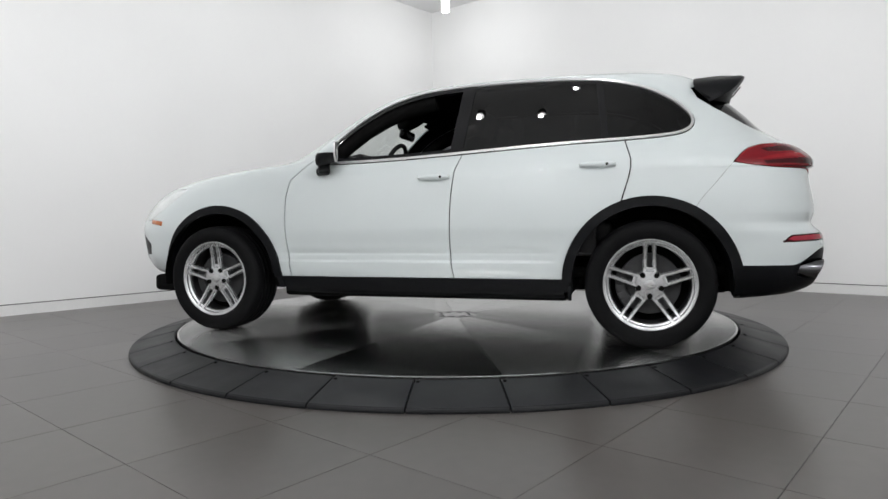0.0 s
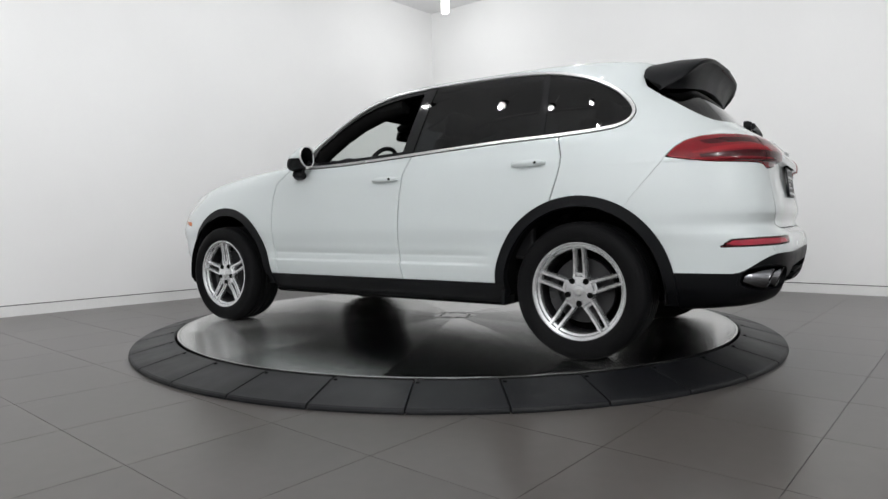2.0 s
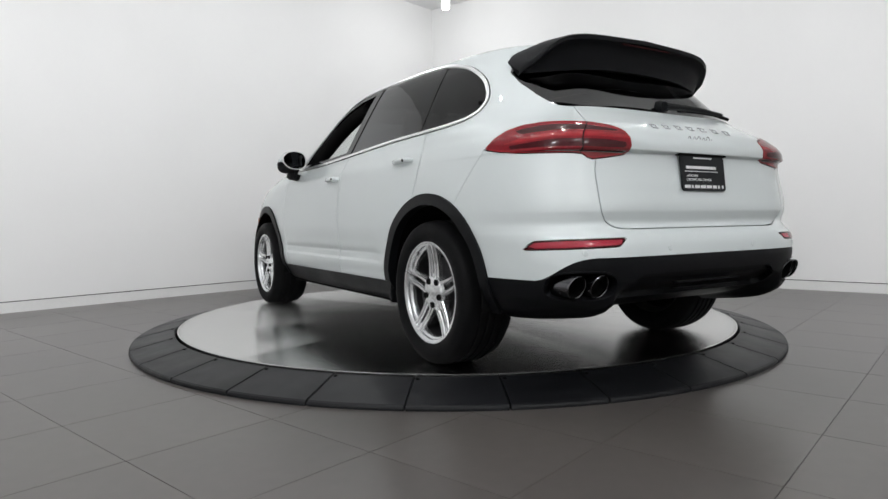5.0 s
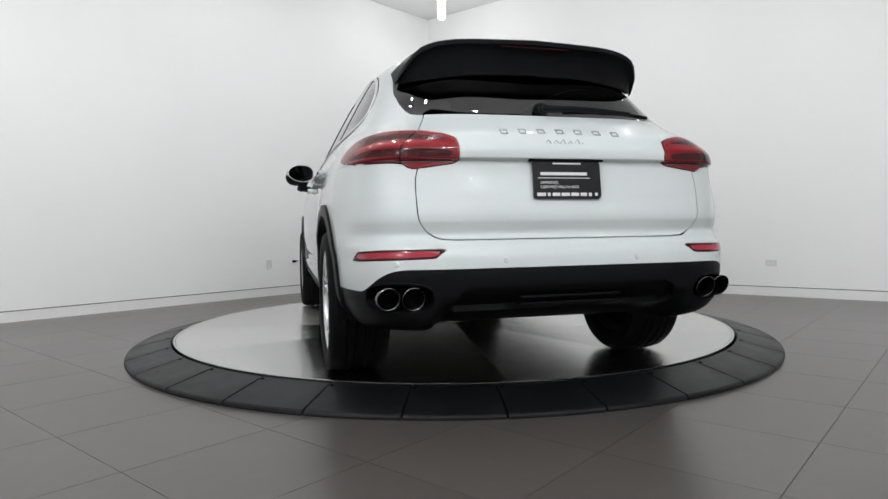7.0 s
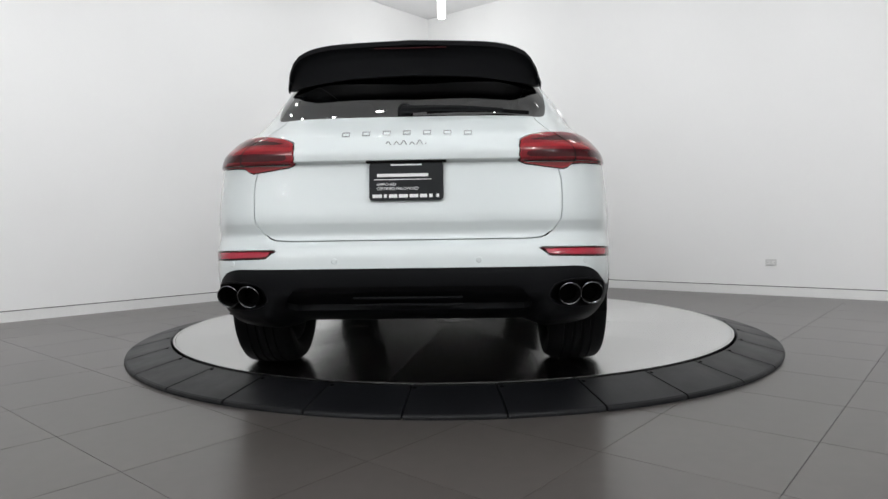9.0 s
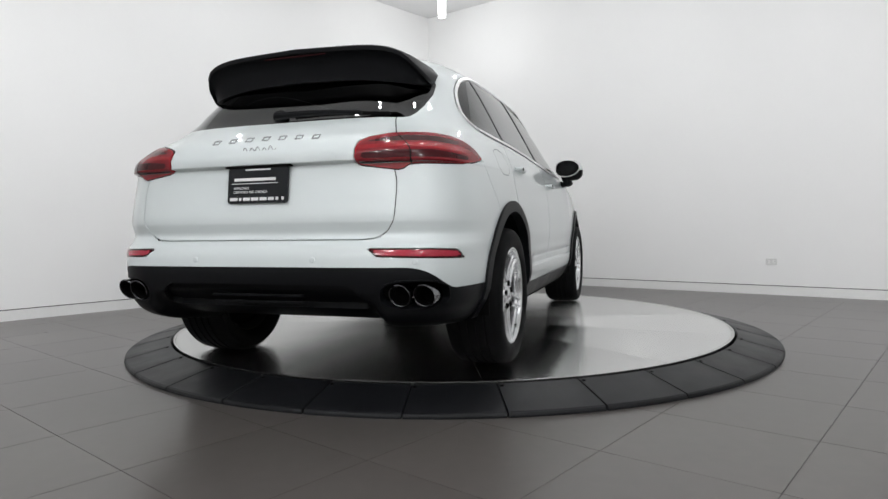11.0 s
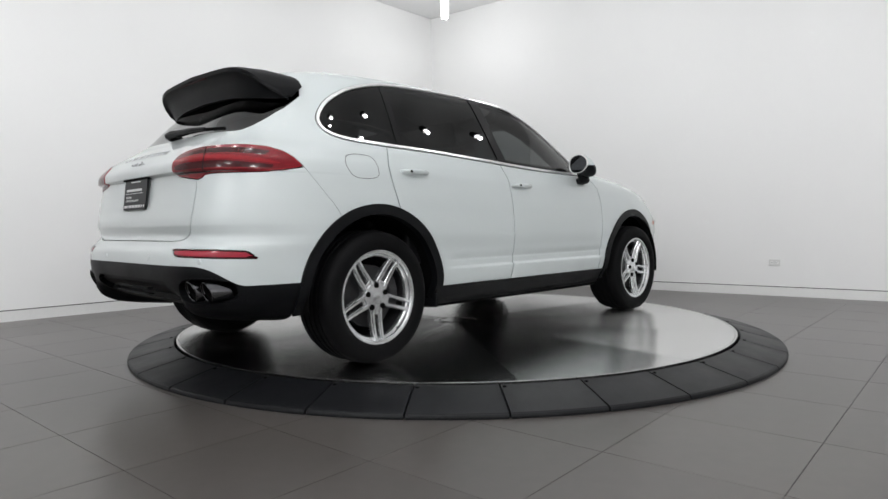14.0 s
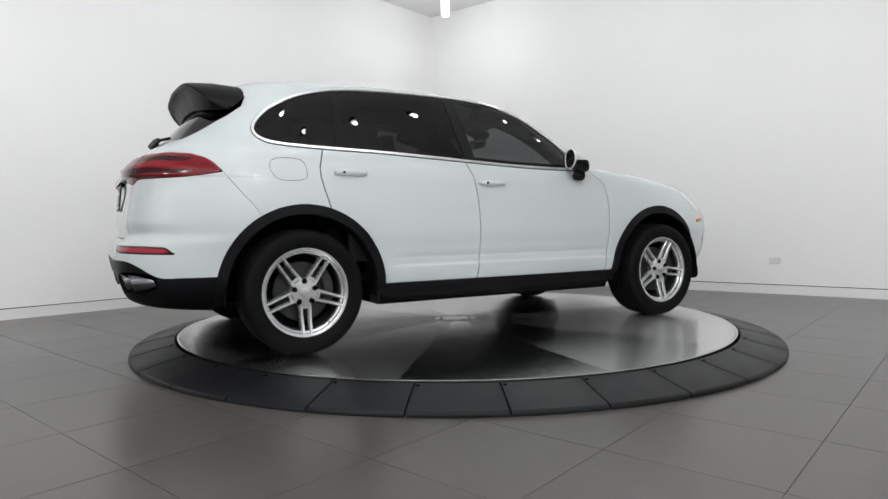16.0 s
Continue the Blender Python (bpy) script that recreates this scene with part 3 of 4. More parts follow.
HEADLAMP = rounded([(3.18, 0.985), (3.34, 0.985), (3.50, 0.915), (3.62, 0.80), (3.56, 0.775), (3.42, 0.83), (3.28, 0.91)], 5)
FUEL = rounded([(-0.185, 1.06), (-0.175, 1.11), (-0.13, 1.128), (-0.06, 1.130), (0.0, 1.118), (0.022, 1.07), (0.018, 1.02), (-0.02, 1.003), (-0.09, 1.000), (-0.15, 1.01)], 5)

car = tagged(new("car"), "white sport utility car with black cladding parked on the turntable", "car")
LENGTH = 0.991
BASE = pose(-AXIS[0] - 0.5 * (1 - LENGTH), -AXIS[1], 0) @ Matrix.Diagonal((LENGTH, 1, 1, 1))
skin = Skin()


def panel(name, faces, mat, sides, parent=None, off=0.0, depth=0.012, label=""):
    """A piece of the skin as a sheet with turned-in edges, on the left (1), the right (-1) or both sides in one."""
    faces = np.asarray(faces)
    used, index = np.unique(faces, return_inverse=True)
    tri = index.reshape(-1, 3)
    P, N = skin.V[used] + skin.N[used] * off, skin.N[used]
    count = {}
    for a, b, c in tri:
        for e in ((a, b), (b, c), (c, a)):
            k = (min(e), max(e))
            count[k] = None if k in count else e
    rim = [e for e in count.values() if e is not None and not (abs(P[e[0], 1]) < 1e-5 and abs(P[e[1], 1]) < 1e-5)]
    verts, norms, quads = [], [], []
    for s in sides:
        flip = np.array([1, s, 1])
        base = len(verts)
        verts += list(P * flip)
        norms += list(N * flip)
        own = [i if (base and abs(P[i, 1]) < 1e-5) else base + i for i in range(len(P))]
        quads += [tuple(own[i] for i in (t[::-1] if s == -1 else t)) for t in tri.tolist()]
        if depth:
            ring = sorted({i for e in rim for i in e})
            pos = {i: base + len(P) + 2 * k for k, i in enumerate(ring)}
            for i in ring:
                verts += [P[i] * flip, (P[i] - N[i] * depth) * flip]
                norms += [(0, 0, 0), (0, 0, 0)]
            for a, b in rim:
                f = (pos[b], pos[a], pos[a] + 1, pos[b] + 1)
                quads.append(f[::-1] if s == -1 else f)
    me = mesh_of(name, verts, quads, mat, True)
    me.normals_split_custom_set_from_vertices([tuple(n) for n in norms])
    ob = part(name, me, mat, parent or car, label)
    if parent is None:
        ob.matrix_basis = BASE
    return ob


def build_skin():
    lower, upper = skin.cut(skin.all, SILL_LINE)
    arches = {}
    for key, ring in (("rear", REAR_ARCH), ("front", FRONT_ARCH)):
        low_in, lower = skin.cut(lower, ring(0.496))
        up_in, upper = skin.cut(upper, ring(0.496))
        both = np.concatenate([low_in, up_in])
        _, arches[key] = skin.cut(both, ring(0.440))
        _, arches[key] = skin.cut(arches[key], lambda V: V[:, 2] - 0.315)

    glass, upper = skin.cut(upper, side(DLO))
    chrome, upper = skin.cut(upper, side(DLO, 0.0155))
    chrome_edge, upper = skin.cut(upper, side(DLO, 0.0200))
    back_glass, upper = skin.cut(upper, across(REAR_GLASS, False))
    screen, upper = skin.cut(upper, across(WINDSCREEN, True))
    lamp, upper = skin.cut(upper, rear(TAIL_LAMP))
    _, upper = skin.cut(upper, rear(TAIL_LAMP, 0.005))
    reflector, upper = skin.cut(upper, rear(REFLECTOR, limit=0.1))
    _, upper = skin.cut(upper, rear(REFLECTOR, 0.003, limit=0.1))
    head, upper = skin.cut(upper, side(HEADLAMP))
    _, upper = skin.cut(upper, side(HEADLAMP, 0.003))
    grille, upper = skin.cut(upper, across([(-0.2, 0.50), (0.78, 0.52), (0.80, 0.60), (0.72, 0.72), (-0.2, 0.74)], True))
    grille, stay = skin.pick(grille, lambda M: M[:, 0] > 3.3)
    upper = np.concatenate([upper, stay])

    front_door, upper = skin.cut(upper, side(FRONT_DOOR, -0.0035))
    _, upper = skin.cut(upper, side(FRONT_DOOR, 0.0035))
    rear_door, upper = skin.cut(upper, side(REAR_DOOR, -0.0035))
    _, upper = skin.cut(upper, side(REAR_DOOR, 0.0035))
    gate, upper = skin.cut(upper, rear(GATE, -0.0026))
    _, upper = skin.cut(upper, rear(GATE, 0.0026))
    bumper, upper = skin.cut(upper, rear(BUMPER, -0.0008))
    _, upper = skin.cut(upper, rear(BUMPER, 0.0008))
    hood_line = lambda off: (lambda V: np.where((V[:, 0] > 2.3) & (V[:, 2] > 0.88), distance_to(np.array([(2.46, -1), (2.46, 0.72), (2.9, 0.74), (3.3, 0.66), (3.6, 0.5), (3.9, 0.3), (3.9, -1)]), V[:, 0], V[:, 1]) - off, 1.0))
    hood, upper = skin.cut(upper, hood_line(-0.002))
    _, upper = skin.cut(upper, hood_line(0.002))
    fender, upper = skin.pick(upper, lambda M: (M[:, 0] > 2.28) & (M[:, 2] < 1.17) & (M[:, 2] > 0.0))
    nose, fender = skin.pick(fender, lambda M: (M[:, 0] > 3.42) & (M[:, 2] < 0.86))

    both, left, right = (1, -1), (1,), (-1,)
    panel("body_shell", upper, PAINT, both)
    panel("hood", hood, PAINT, both)
    panel("tailgate", gate, PAINT, both)
    panel("rear_bumper", bumper, PAINT, both)
    panel("front_bumper", nose, PAINT, both)
    panel("front_grille", grille, PLASTIC, both, off=-0.006, label="black front air intake")
    rear_low, lower = skin.pick(lower, lambda M: M[:, 0] < 0.0)
    front_low, sill = skin.pick(lower, lambda M: M[:, 0] > 2.87)
    oval = rounded([(0.855, 0.452), (0.848, 0.495), (0.80, 0.515), (0.73, 0.518), (0.65, 0.512), (0.605, 0.49), (0.59, 0.45), (0.605, 0.412), (0.66, 0.392), (0.73, 0.388), (0.81, 0.394), (0.846, 0.415)], 4)
    pocket, rear_low = skin.cut(rear_low, across(oval, False))
    deep, wall = skin.cut(pocket, across(oval, False, -0.007))
    for s in (1, -1):
        well = panel("exhaust_surround", wall, PLASTIC, (s,), off=0.002, depth=0.06, label="black oval exhaust surround")
        panel("exhaust_recess", deep, LINER, (s,), well, off=-0.055, depth=0.0)
    hollow = [(-0.6, 0.372), (0.50, 0.372), (0.535, 0.385), (0.535, 0.42), (0.515, 0.455), (0.49, 0.487), (0.455, 0.505), (-0.6, 0.508)]
    recess, rear_low = skin.cut(rear_low, across(hollow, False))
    floor_of, wall_of = skin.cut(recess, across(hollow, False, -0.012))
    lip = panel("diffuser", wall_of, PLASTIC, both, off=0.0, depth=0.035, label="dark recessed diffuser in the bumper")
    panel("diffuser_floor", floor_of, RECESS, both, lip, off=-0.028, depth=0.0)
    for z in (0.415, 0.445):
        rib = part("diffuser_rib", box(pose(skin_x(0, z) + 0.018, 0, z), (0.03, 0.46, 0.008), 0.002), RECESS, lip)
    panel("rear_valance", rear_low, PLASTIC, both, label="black plastic lower rear bumper")
    panel("front_lip", front_low, PLASTIC, both, label="black plastic front lip")
    panel("windscreen", screen, CLEAR, both, off=-0.003, depth=0.0, label="clear windscreen")
    back_window = panel("rear_window", back_glass, REAR_PRIVACY, both, off=-0.002, depth=0.0, label="dark tinted rear window")
    panel("body_liner", np.concatenate(dark_faces(upper, hood, gate, bumper, nose, fender, front_door, rear_door, chrome, lamp, reflector, head)), LINER, both, off=-0.022, depth=0.0, label="black inner lining")

    for sides in (left, right):
        s = sides[0]
        panel("fender", fender, PAINT, sides)
        panel("headlamp", head, LAMP_CLEAR, sides, off=-0.001, label="clear headlamp")
        fd = panel("front_door", front_door, PAINT, sides)
        rd = panel("rear_door", rear_door, PAINT, sides)
        panel("sill_cladding", sill, PLASTIC, sides, off=0.006, label="black plastic sill")
        for key in arches:
            panel("wheel_arch", arches[key], PLASTIC, sides, off=0.013, depth=0.05, label="black plastic wheel arch trim")
        panel("window_trim", chrome, BRIGHT_TRIM, sides, off=0.006, depth=0.012, label="bright chrome window surround")
        panel("trim_seal", chrome_edge, LINER, sides, off=-0.001, depth=0.0, label="thin black seal round the window surround")

        b_post = [(1.06, 1.70), (1.12, 1.05), (1.20, 1.05), (1.145, 1.70)]
        c_post = [(0.285, 1.70), (0.215, 1.10), (0.255, 1.10), (0.325, 1.70)]
        post, rest = skin.cut(glass, side(b_post))
        cpost, rest = skin.cut(rest, side(c_post))
        panel("b_pillar", post, GLOSS_BLACK, sides, off=0.001, depth=0.02, label="gloss black pillar")
        panel("c_pillar", cpost, GLOSS_BLACK, sides, off=0.0, depth=0.02, label="gloss black divider")
        front, rest = skin.pick(rest, lambda M: M[:, 0] > 1.12)
        quarter, door_glass = skin.pick(rest, lambda M: M[:, 0] < 0.27)
        pane, seal = skin.cut(front, side(DLO, -0.026))
        corner, pane = skin.pick(pane, lambda M: M[:, 0] > 1.985)
        panel("window_seal", np.concatenate([seal, corner]), GLOSS_BLACK, sides, off=-0.002, depth=0.02, label="black window frame")
        if s == -1:
            panel("door_glass", pane, DARK_CLEAR, sides, fd, off=-0.003, depth=0.0, label="tinted front side window")
        panel("door_glass", door_glass, PRIVACY, sides, rd, off=-0.003, depth=0.0, label="dark tinted side window")
        panel("quarter_glass", quarter, PRIVACY, sides, off=-0.003, depth=0.0, label="dark tinted quarter window")

        # lamp: outer lens with brighter and darker bands
        halves = [(-1.2, 0.6), (-0.134, 0.6), (-0.134, 1.011), (-0.152, 1.022), (-0.150, 1.06), (-0.156, 1.09), (-0.172, 1.13), (-0.172, 1.4), (-1.2, 1.4)]
        inner, outer_half = skin.cut(lamp, rear(halves, 0.0035))
        inner, split_faces = skin.cut(inner, rear(halves, -0.0035))
        lamp_rest = np.concatenate([inner, outer_half])
        lens, dark_band = skin.cut(lamp_rest, rear(TAIL_LAMP, -0.006))
        band, lens2 = skin.cut(lens, rear([(0.30, 1.045), (0.0, 1.062), (-0.30, 1.058), (-0.405, 1.05), (-0.40, 1.028), (-0.30, 1.026), (0.0, 1.030), (0.28, 1.030)]))
        bright, lens3 = skin.cut(lens2, rear([(0.42, 1.042), (0.20, 1.078), (0.0, 1.092), (-0.25, 1.090), (-0.41, 1.082), (-0.42, 1.066), (-0.25, 1.070), (0.0, 1.070), (0.25, 1.056)]))
        lower_band, lens4 = skin.cut(lens3, rear([(0.30, 1.020), (-0.15, 1.016), (-0.40, 1.018), (-0.41, 1.006), (-0.15, 1.008), (0.30, 1.014)]))
        smoke, lens5 = skin.cut(lens4, rear([(0.26, 1.115), (0.08, 1.130), (-0.15, 1.127), (-0.30, 1.110), (-0.38, 1.098), (-0.30, 1.098), (0.0, 1.103), (0.22, 1.094)]))
        lamp_ob = panel("tail_lamp", lens5, RED, sides, off=0.003, depth=0.02, label="red wraparound tail lamp")
        panel("lamp_edge", dark_band, RED_BRIGHT, sides, lamp_ob, off=0.003, depth=0.02, label="bright red lens edge")
        panel("lamp_joint", split_faces, LINER, sides, lamp_ob, off=0.0036, depth=0.0, label="dark joint between the lamp halves")
        panel("light_guide", bright, RED_BRIGHT, sides, lamp_ob, off=0.0032, depth=0.004, label="bright red light strip")
        panel("smoked_band", band, RED_DARK, sides, lamp_ob, off=0.003, depth=0.004, label="dark smoked band")
        panel("smoked_band", smoke, RED_DARK, sides, lamp_ob, off=0.003, depth=0.004, label="dark smoked band")
        panel("lower_strip", lower_band, DARK_CHROME, sides, lamp_ob, off=0.003, depth=0.004, label="smoked grey lens strip")
        core, frame_f = skin.cut(reflector, rear(REFLECTOR, -0.006, limit=0.1))
        refl_ob = panel("bumper_reflector", core, REFLECT_RED, sides, off=0.001, depth=0.01, label="long red bumper reflector")
        panel("reflector_frame", frame_f, RED_DARK, sides, refl_ob, off=0.0, depth=0.01)
        for name, xx, zz, ob in (("front_handle", 1.285, 1.010, fd), ("rear_handle", 0.29, 1.052, rd)):
            door_handle(ob, xx, zz, s)
    panel("fuel_flap_joint", skin.cut(skin.cut(upper, side(FUEL, 0.0014))[0], side(FUEL, -0.0014))[1], LINER, right, off=0.0008, depth=0.0, label="thin joint round the fuel flap")
    return back_window


def dark_faces(*sets):
    return [s for s in sets if len(s)]


def skin_y(x, z):
    """The half-width of the skin at x and z."""
    xr, xf, w, xm = REAR_X(z), FRONT_X(z), WIDTH(z), MIDDLE_X(z)
    k, n = ((xm - x) / (xm - xr), REAR_N(z)) if x < xm else ((x - xm) / (xf - xm), FRONT_N(z))
    return float(w * max(0, 1 - abs(k) ** n) ** (1 / n))


def skin_x(y, z):
    """Where the rear of the skin lies at y and z."""
    xr, w, xm, n = REAR_X(z), WIDTH(z), MIDDLE_X(z), REAR_N(z)
    return float(xm - (xm - xr) * max(0, 1 - abs(y / w) ** n) ** (1 / n))


def door_handle(door, x, z, s):
    y = skin_y(x, z)
    bm = bmesh.new()
    pts = [(x - 0.105, y + 0.004), (x - 0.095, y + 0.022), (x - 0.05, y + 0.034), (x + 0.03, y + 0.034), (x + 0.09, y + 0.022), (x + 0.102, y + 0.004)]
    rings = []
    for px, py in pts:
        h = 0.017 if abs(px - x) < 0.09 else 0.012
        rings.append([bm.verts.new((px, s * (py + dy), z + dz)) for dy, dz in ((-0.010, -h), (0.0, -h * 0.9), (0.006, 0), (0.0, h * 0.9), (-0.010, h))])
    for a, b in zip(rings, rings[1:]):
        for k in range(5):
            bm.faces.new((a[k], a[(k + 1) % 5], b[(k + 1) % 5], b[k]))
    bm.faces.new(rings[0])
    bm.faces.new(rings[-1])
    bmesh.ops.bevel(bm, geom=list(bm.edges), offset=0.003, segments=1, affect="EDGES")
    handle = part("door_handle", bm, PAINT, door, "white pull handle", smooth=True)
    part("lock_button", lathe_bm([(0.0, 0.002), (0.006, 0.002), (0.008, 0.0), (0.008, -0.004)], pose(x - 0.055, s * (y + 0.040), z, 0, 0, 0 if s > 0 else 180), seg=12), GLOSS_BLACK, handle, smooth=True)


back_window = build_skin()


# -- wheels --
def build_wheel():
    """One wheel: its outer face looks along +y; the rim is the part, all else its pieces."""
    rim = lathe_bm([(0.262, -0.008), (0.267, 0.003), (0.264, 0.010), (0.257, 0.010), (0.246, 0.006), (0.2425, 0.001), (0.2415, -0.012), (0.2340, -0.014),
                    (0.2300, -0.018), (0.2270, -0.028), (0.2290, -0.050), (0.240, -0.050), (0.252, -0.02)], seg=64, closed=True)
    wheel = part("wheel", rim, ALLOY, car, "silver alloy wheel with five double spokes", smooth=True)
    prof = [(0.255, 0.0), (0.268, 0.012), (0.290, 0.022), (0.320, 0.026), (0.345, 0.020), (0.358, 0.010), (0.366, -0.004), (0.3695, -0.024)]
    tread = []
    for g in (-0.060, -0.105, -0.150, -0.195):
        tread += [(0.374, g + 0.008), (0.366, g + 0.0055), (0.366, g - 0.0055), (0.374, g - 0.008)]
    prof += tread + [(0.3695, -0.236), (0.364, -0.252), (0.345, -0.275), (0.310, -0.280), (0.270, -0.262), (0.252, -0.24)]
    part("tyre", lathe_bm(prof, seg=80), TYRE, wheel, "black rubber tyre with grooved tread", smooth=True)
    # Alloy barrel in dark iron colour: the shade inside the wheel is painted in.
    part("barrel", lathe_bm([(0.228, -0.045), (0.224, -0.20), (0.250, -0.235), (0.262, -0.235), (0.255, -0.22), (0.236, -0.045)], seg=48, closed=True), DISC, wheel, "inside of the rim, coloured dark for its shade", smooth=True)
    spoke = bmesh.new()
    for sgn in (-1, 1):
        path = [(0.055, 0.0290, -0.015, 0.0150), (0.09, 0.0275, -0.017, 0.0142), (0.15, 0.0258, -0.015, 0.0136), (0.20, 0.0244, -0.008, 0.0132), (0.235, 0.0234, 0.001, 0.0128), (0.256, 0.0228, 0.0095, 0.0125)]
        rings = []
        for r, o, yy, w in path:
            rings.append([spoke.verts.new((sgn * o + a * w * 0.92, yy + b, r)) for a, b in ((-1.15, -0.036), (-1, -0.013), (-0.66, -0.0065), (-0.52, 0.0), (0.52, 0.0), (0.66, -0.0065), (1, -0.013), (1.15, -0.036))])
        for a, b in zip(rings, rings[1:]):
            for k in range(8):
                spoke.faces.new((a[k], a[(k + 1) % 8], b[(k + 1) % 8], b[k]))
        spoke.faces.new(rings[0])
        spoke.faces.new(rings[-1])
    add_box(spoke, pose(0, -0.034, 0.075), (0.05, 0.02, 0.05), 0.004)
    s0 = part("spoke", spoke, ALLOY, wheel)
    for k in range(1, 5):
        sp = new("spoke", s0.data)
        sp.parent = wheel
        sp.matrix_basis = Matrix.Rotation(2 * math.pi * k / 5, 4, "Y")
    part("hub", lathe_bm([(0.0, -0.012), (0.030, -0.012), (0.045, -0.013), (0.078, -0.015), (0.089, -0.030), (0.089, -0.075), (0.0, -0.075)], seg=40), ALLOY, wheel, smooth=True)
    part("hub_cap", lathe_bm([(0.0, -0.007), (0.02, -0.008), (0.031, -0.010), (0.033, -0.014)], seg=32), ALLOY, wheel, "round hub cap with a plain crest", smooth=True)
    part("crest", box(pose(0, -0.0065, 0), (0.02, 0.002, 0.026), 0.001), RIM_STEEL, wheel)
    b0 = None
    for k in range(5):
        a = 2 * math.pi * (k + 0.5) / 5
        m = pose(0.066 * math.sin(a), -0.0085, 0.066 * math.cos(a))
        if b0 is None:
            b0 = part("wheel_bolt", lathe_bm([(0.0, -0.003), (0.006, -0.003), (0.007, 0.0), (0.0156, 0.0006), (0.0160, -0.02)], seg=14), LINER, wheel, "dark wheel bolt", smooth=True, at=m)
        else:
            b = new("wheel_bolt", b0.data)
            b.parent, b.matrix_basis = wheel, m
    part("brake_disc", lathe_bm([(0.07, -0.085), (0.175, -0.085), (0.178, -0.09), (0.178, -0.115), (0.175, -0.12), (0.07, -0.12)], seg=56), DISC, wheel, "grey ventilated brake disc")
    part("brake_shield", lathe_bm([(0.0, -0.150), (0.226, -0.150), (0.226, -0.156), (0.0, -0.156)], seg=48), LINER, wheel)
    bm = bmesh.new()
    for a in (-28, -14, 0, 14, 28):
        add_box(bm, Matrix.Rotation(radians(100 + a), 4, "Y") @ pose(0, -0.10, 0.165), (0.048, 0.085, 0.062), 0.008)
    part("brake_caliper", bm, DISC, wheel, "dark grey brake caliper")
    part("air_valve", tube([(0, -0.02, 0.238), (0, 0.0, 0.232)], 0.004), LINER, wheel, at=Matrix.Rotation(radians(36), 4, "Y"))
    return wheel


def place(m):
    return BASE @ m


wheel = build_wheel()
WHEEL_Z, WHEEL_Y = 0.364, 0.942
WHEEL_SIZE = Matrix.Scale(0.984, 4)
wheel.matrix_basis = place(pose(0, WHEEL_Y, WHEEL_Z) @ WHEEL_SIZE)
for wx, wy, flip, phase in ((2.892, WHEEL_Y, 0, 3), (-0.004, -WHEEL_Y, 180, 182), (2.890, -WHEEL_Y, 180, 190)):
    copy_thing(wheel, place(pose(wx, wy, WHEEL_Z, 0, 0, flip) @ pose(0, 0, 0, 0, phase, 0) @ WHEEL_SIZE))


def wheel_well(x, s):
    m = pose(x, s * 0.70, 0.37) if s > 0 else pose(x, -0.70, 0.37, 0, 0, 180)
    prof = [(0.0, -0.20), (0.44, -0.20), (0.452, -0.18), (0.452, 0.236), (0.446, 0.236), (0.446, -0.17), (0.435, -0.19), (0.0, -0.19)]
    part("wheel_well", lathe_bm(prof, m, seg=40, start=-97, sweep=194), LINER, car, "black wheel arch liner", smooth=True, at=BASE)


for wx in (0.0, 2.862):
    for s in (1, -1):
        wheel_well(wx, s)
for s in (1, -1):
    part("mud_flap", box(pose(0.458, s * 0.86, 0.305, 0, 0, 6 * s), (0.022, 0.16, 0.085), 0.006), PLASTIC, car, at=BASE)

under = bmesh.new()
add_box(under, pose(1.9, 0, 0.34), (3.2, 1.0, 0.12), 0.03)
add_box(under, pose(1.43, 0, 0.30), (1.92, 1.72, 0.10), 0.02)
add_box(under, pose(-0.30, 0, 0.425), (0.95, 1.1, 0.10), 0.03)
add_box(under, pose(3.35, 0, 0.31), (0.45, 1.5, 0.12), 0.03)
part("underbody", under, LINER, car, "black underbody", at=BASE)
part("silencer", lathe_bm([(0.0, -0.42), (0.085, -0.40), (0.095, -0.36), (0.095, 0.36), (0.085, 0.40), (0.0, 0.42)], pose(-0.50, 0, 0.405), seg=24), DISC, car, "grey exhaust silencer", smooth=True, at=BASE)
for s in (1, -1):
    part("suspension_arm", tube([(0.02, s * 0.64, 0.30), (0.0, s * 0.35, 0.28), (0.05, s * 0.1, 0.30)], 0.03), DISC, car, at=BASE)
    part("suspension_arm", tube([(2.9, s * 0.64, 0.27), (2.88, s * 0.35, 0.26), (2.9, s * 0.1, 0.28)], 0.03), DISC, car, at=BASE)


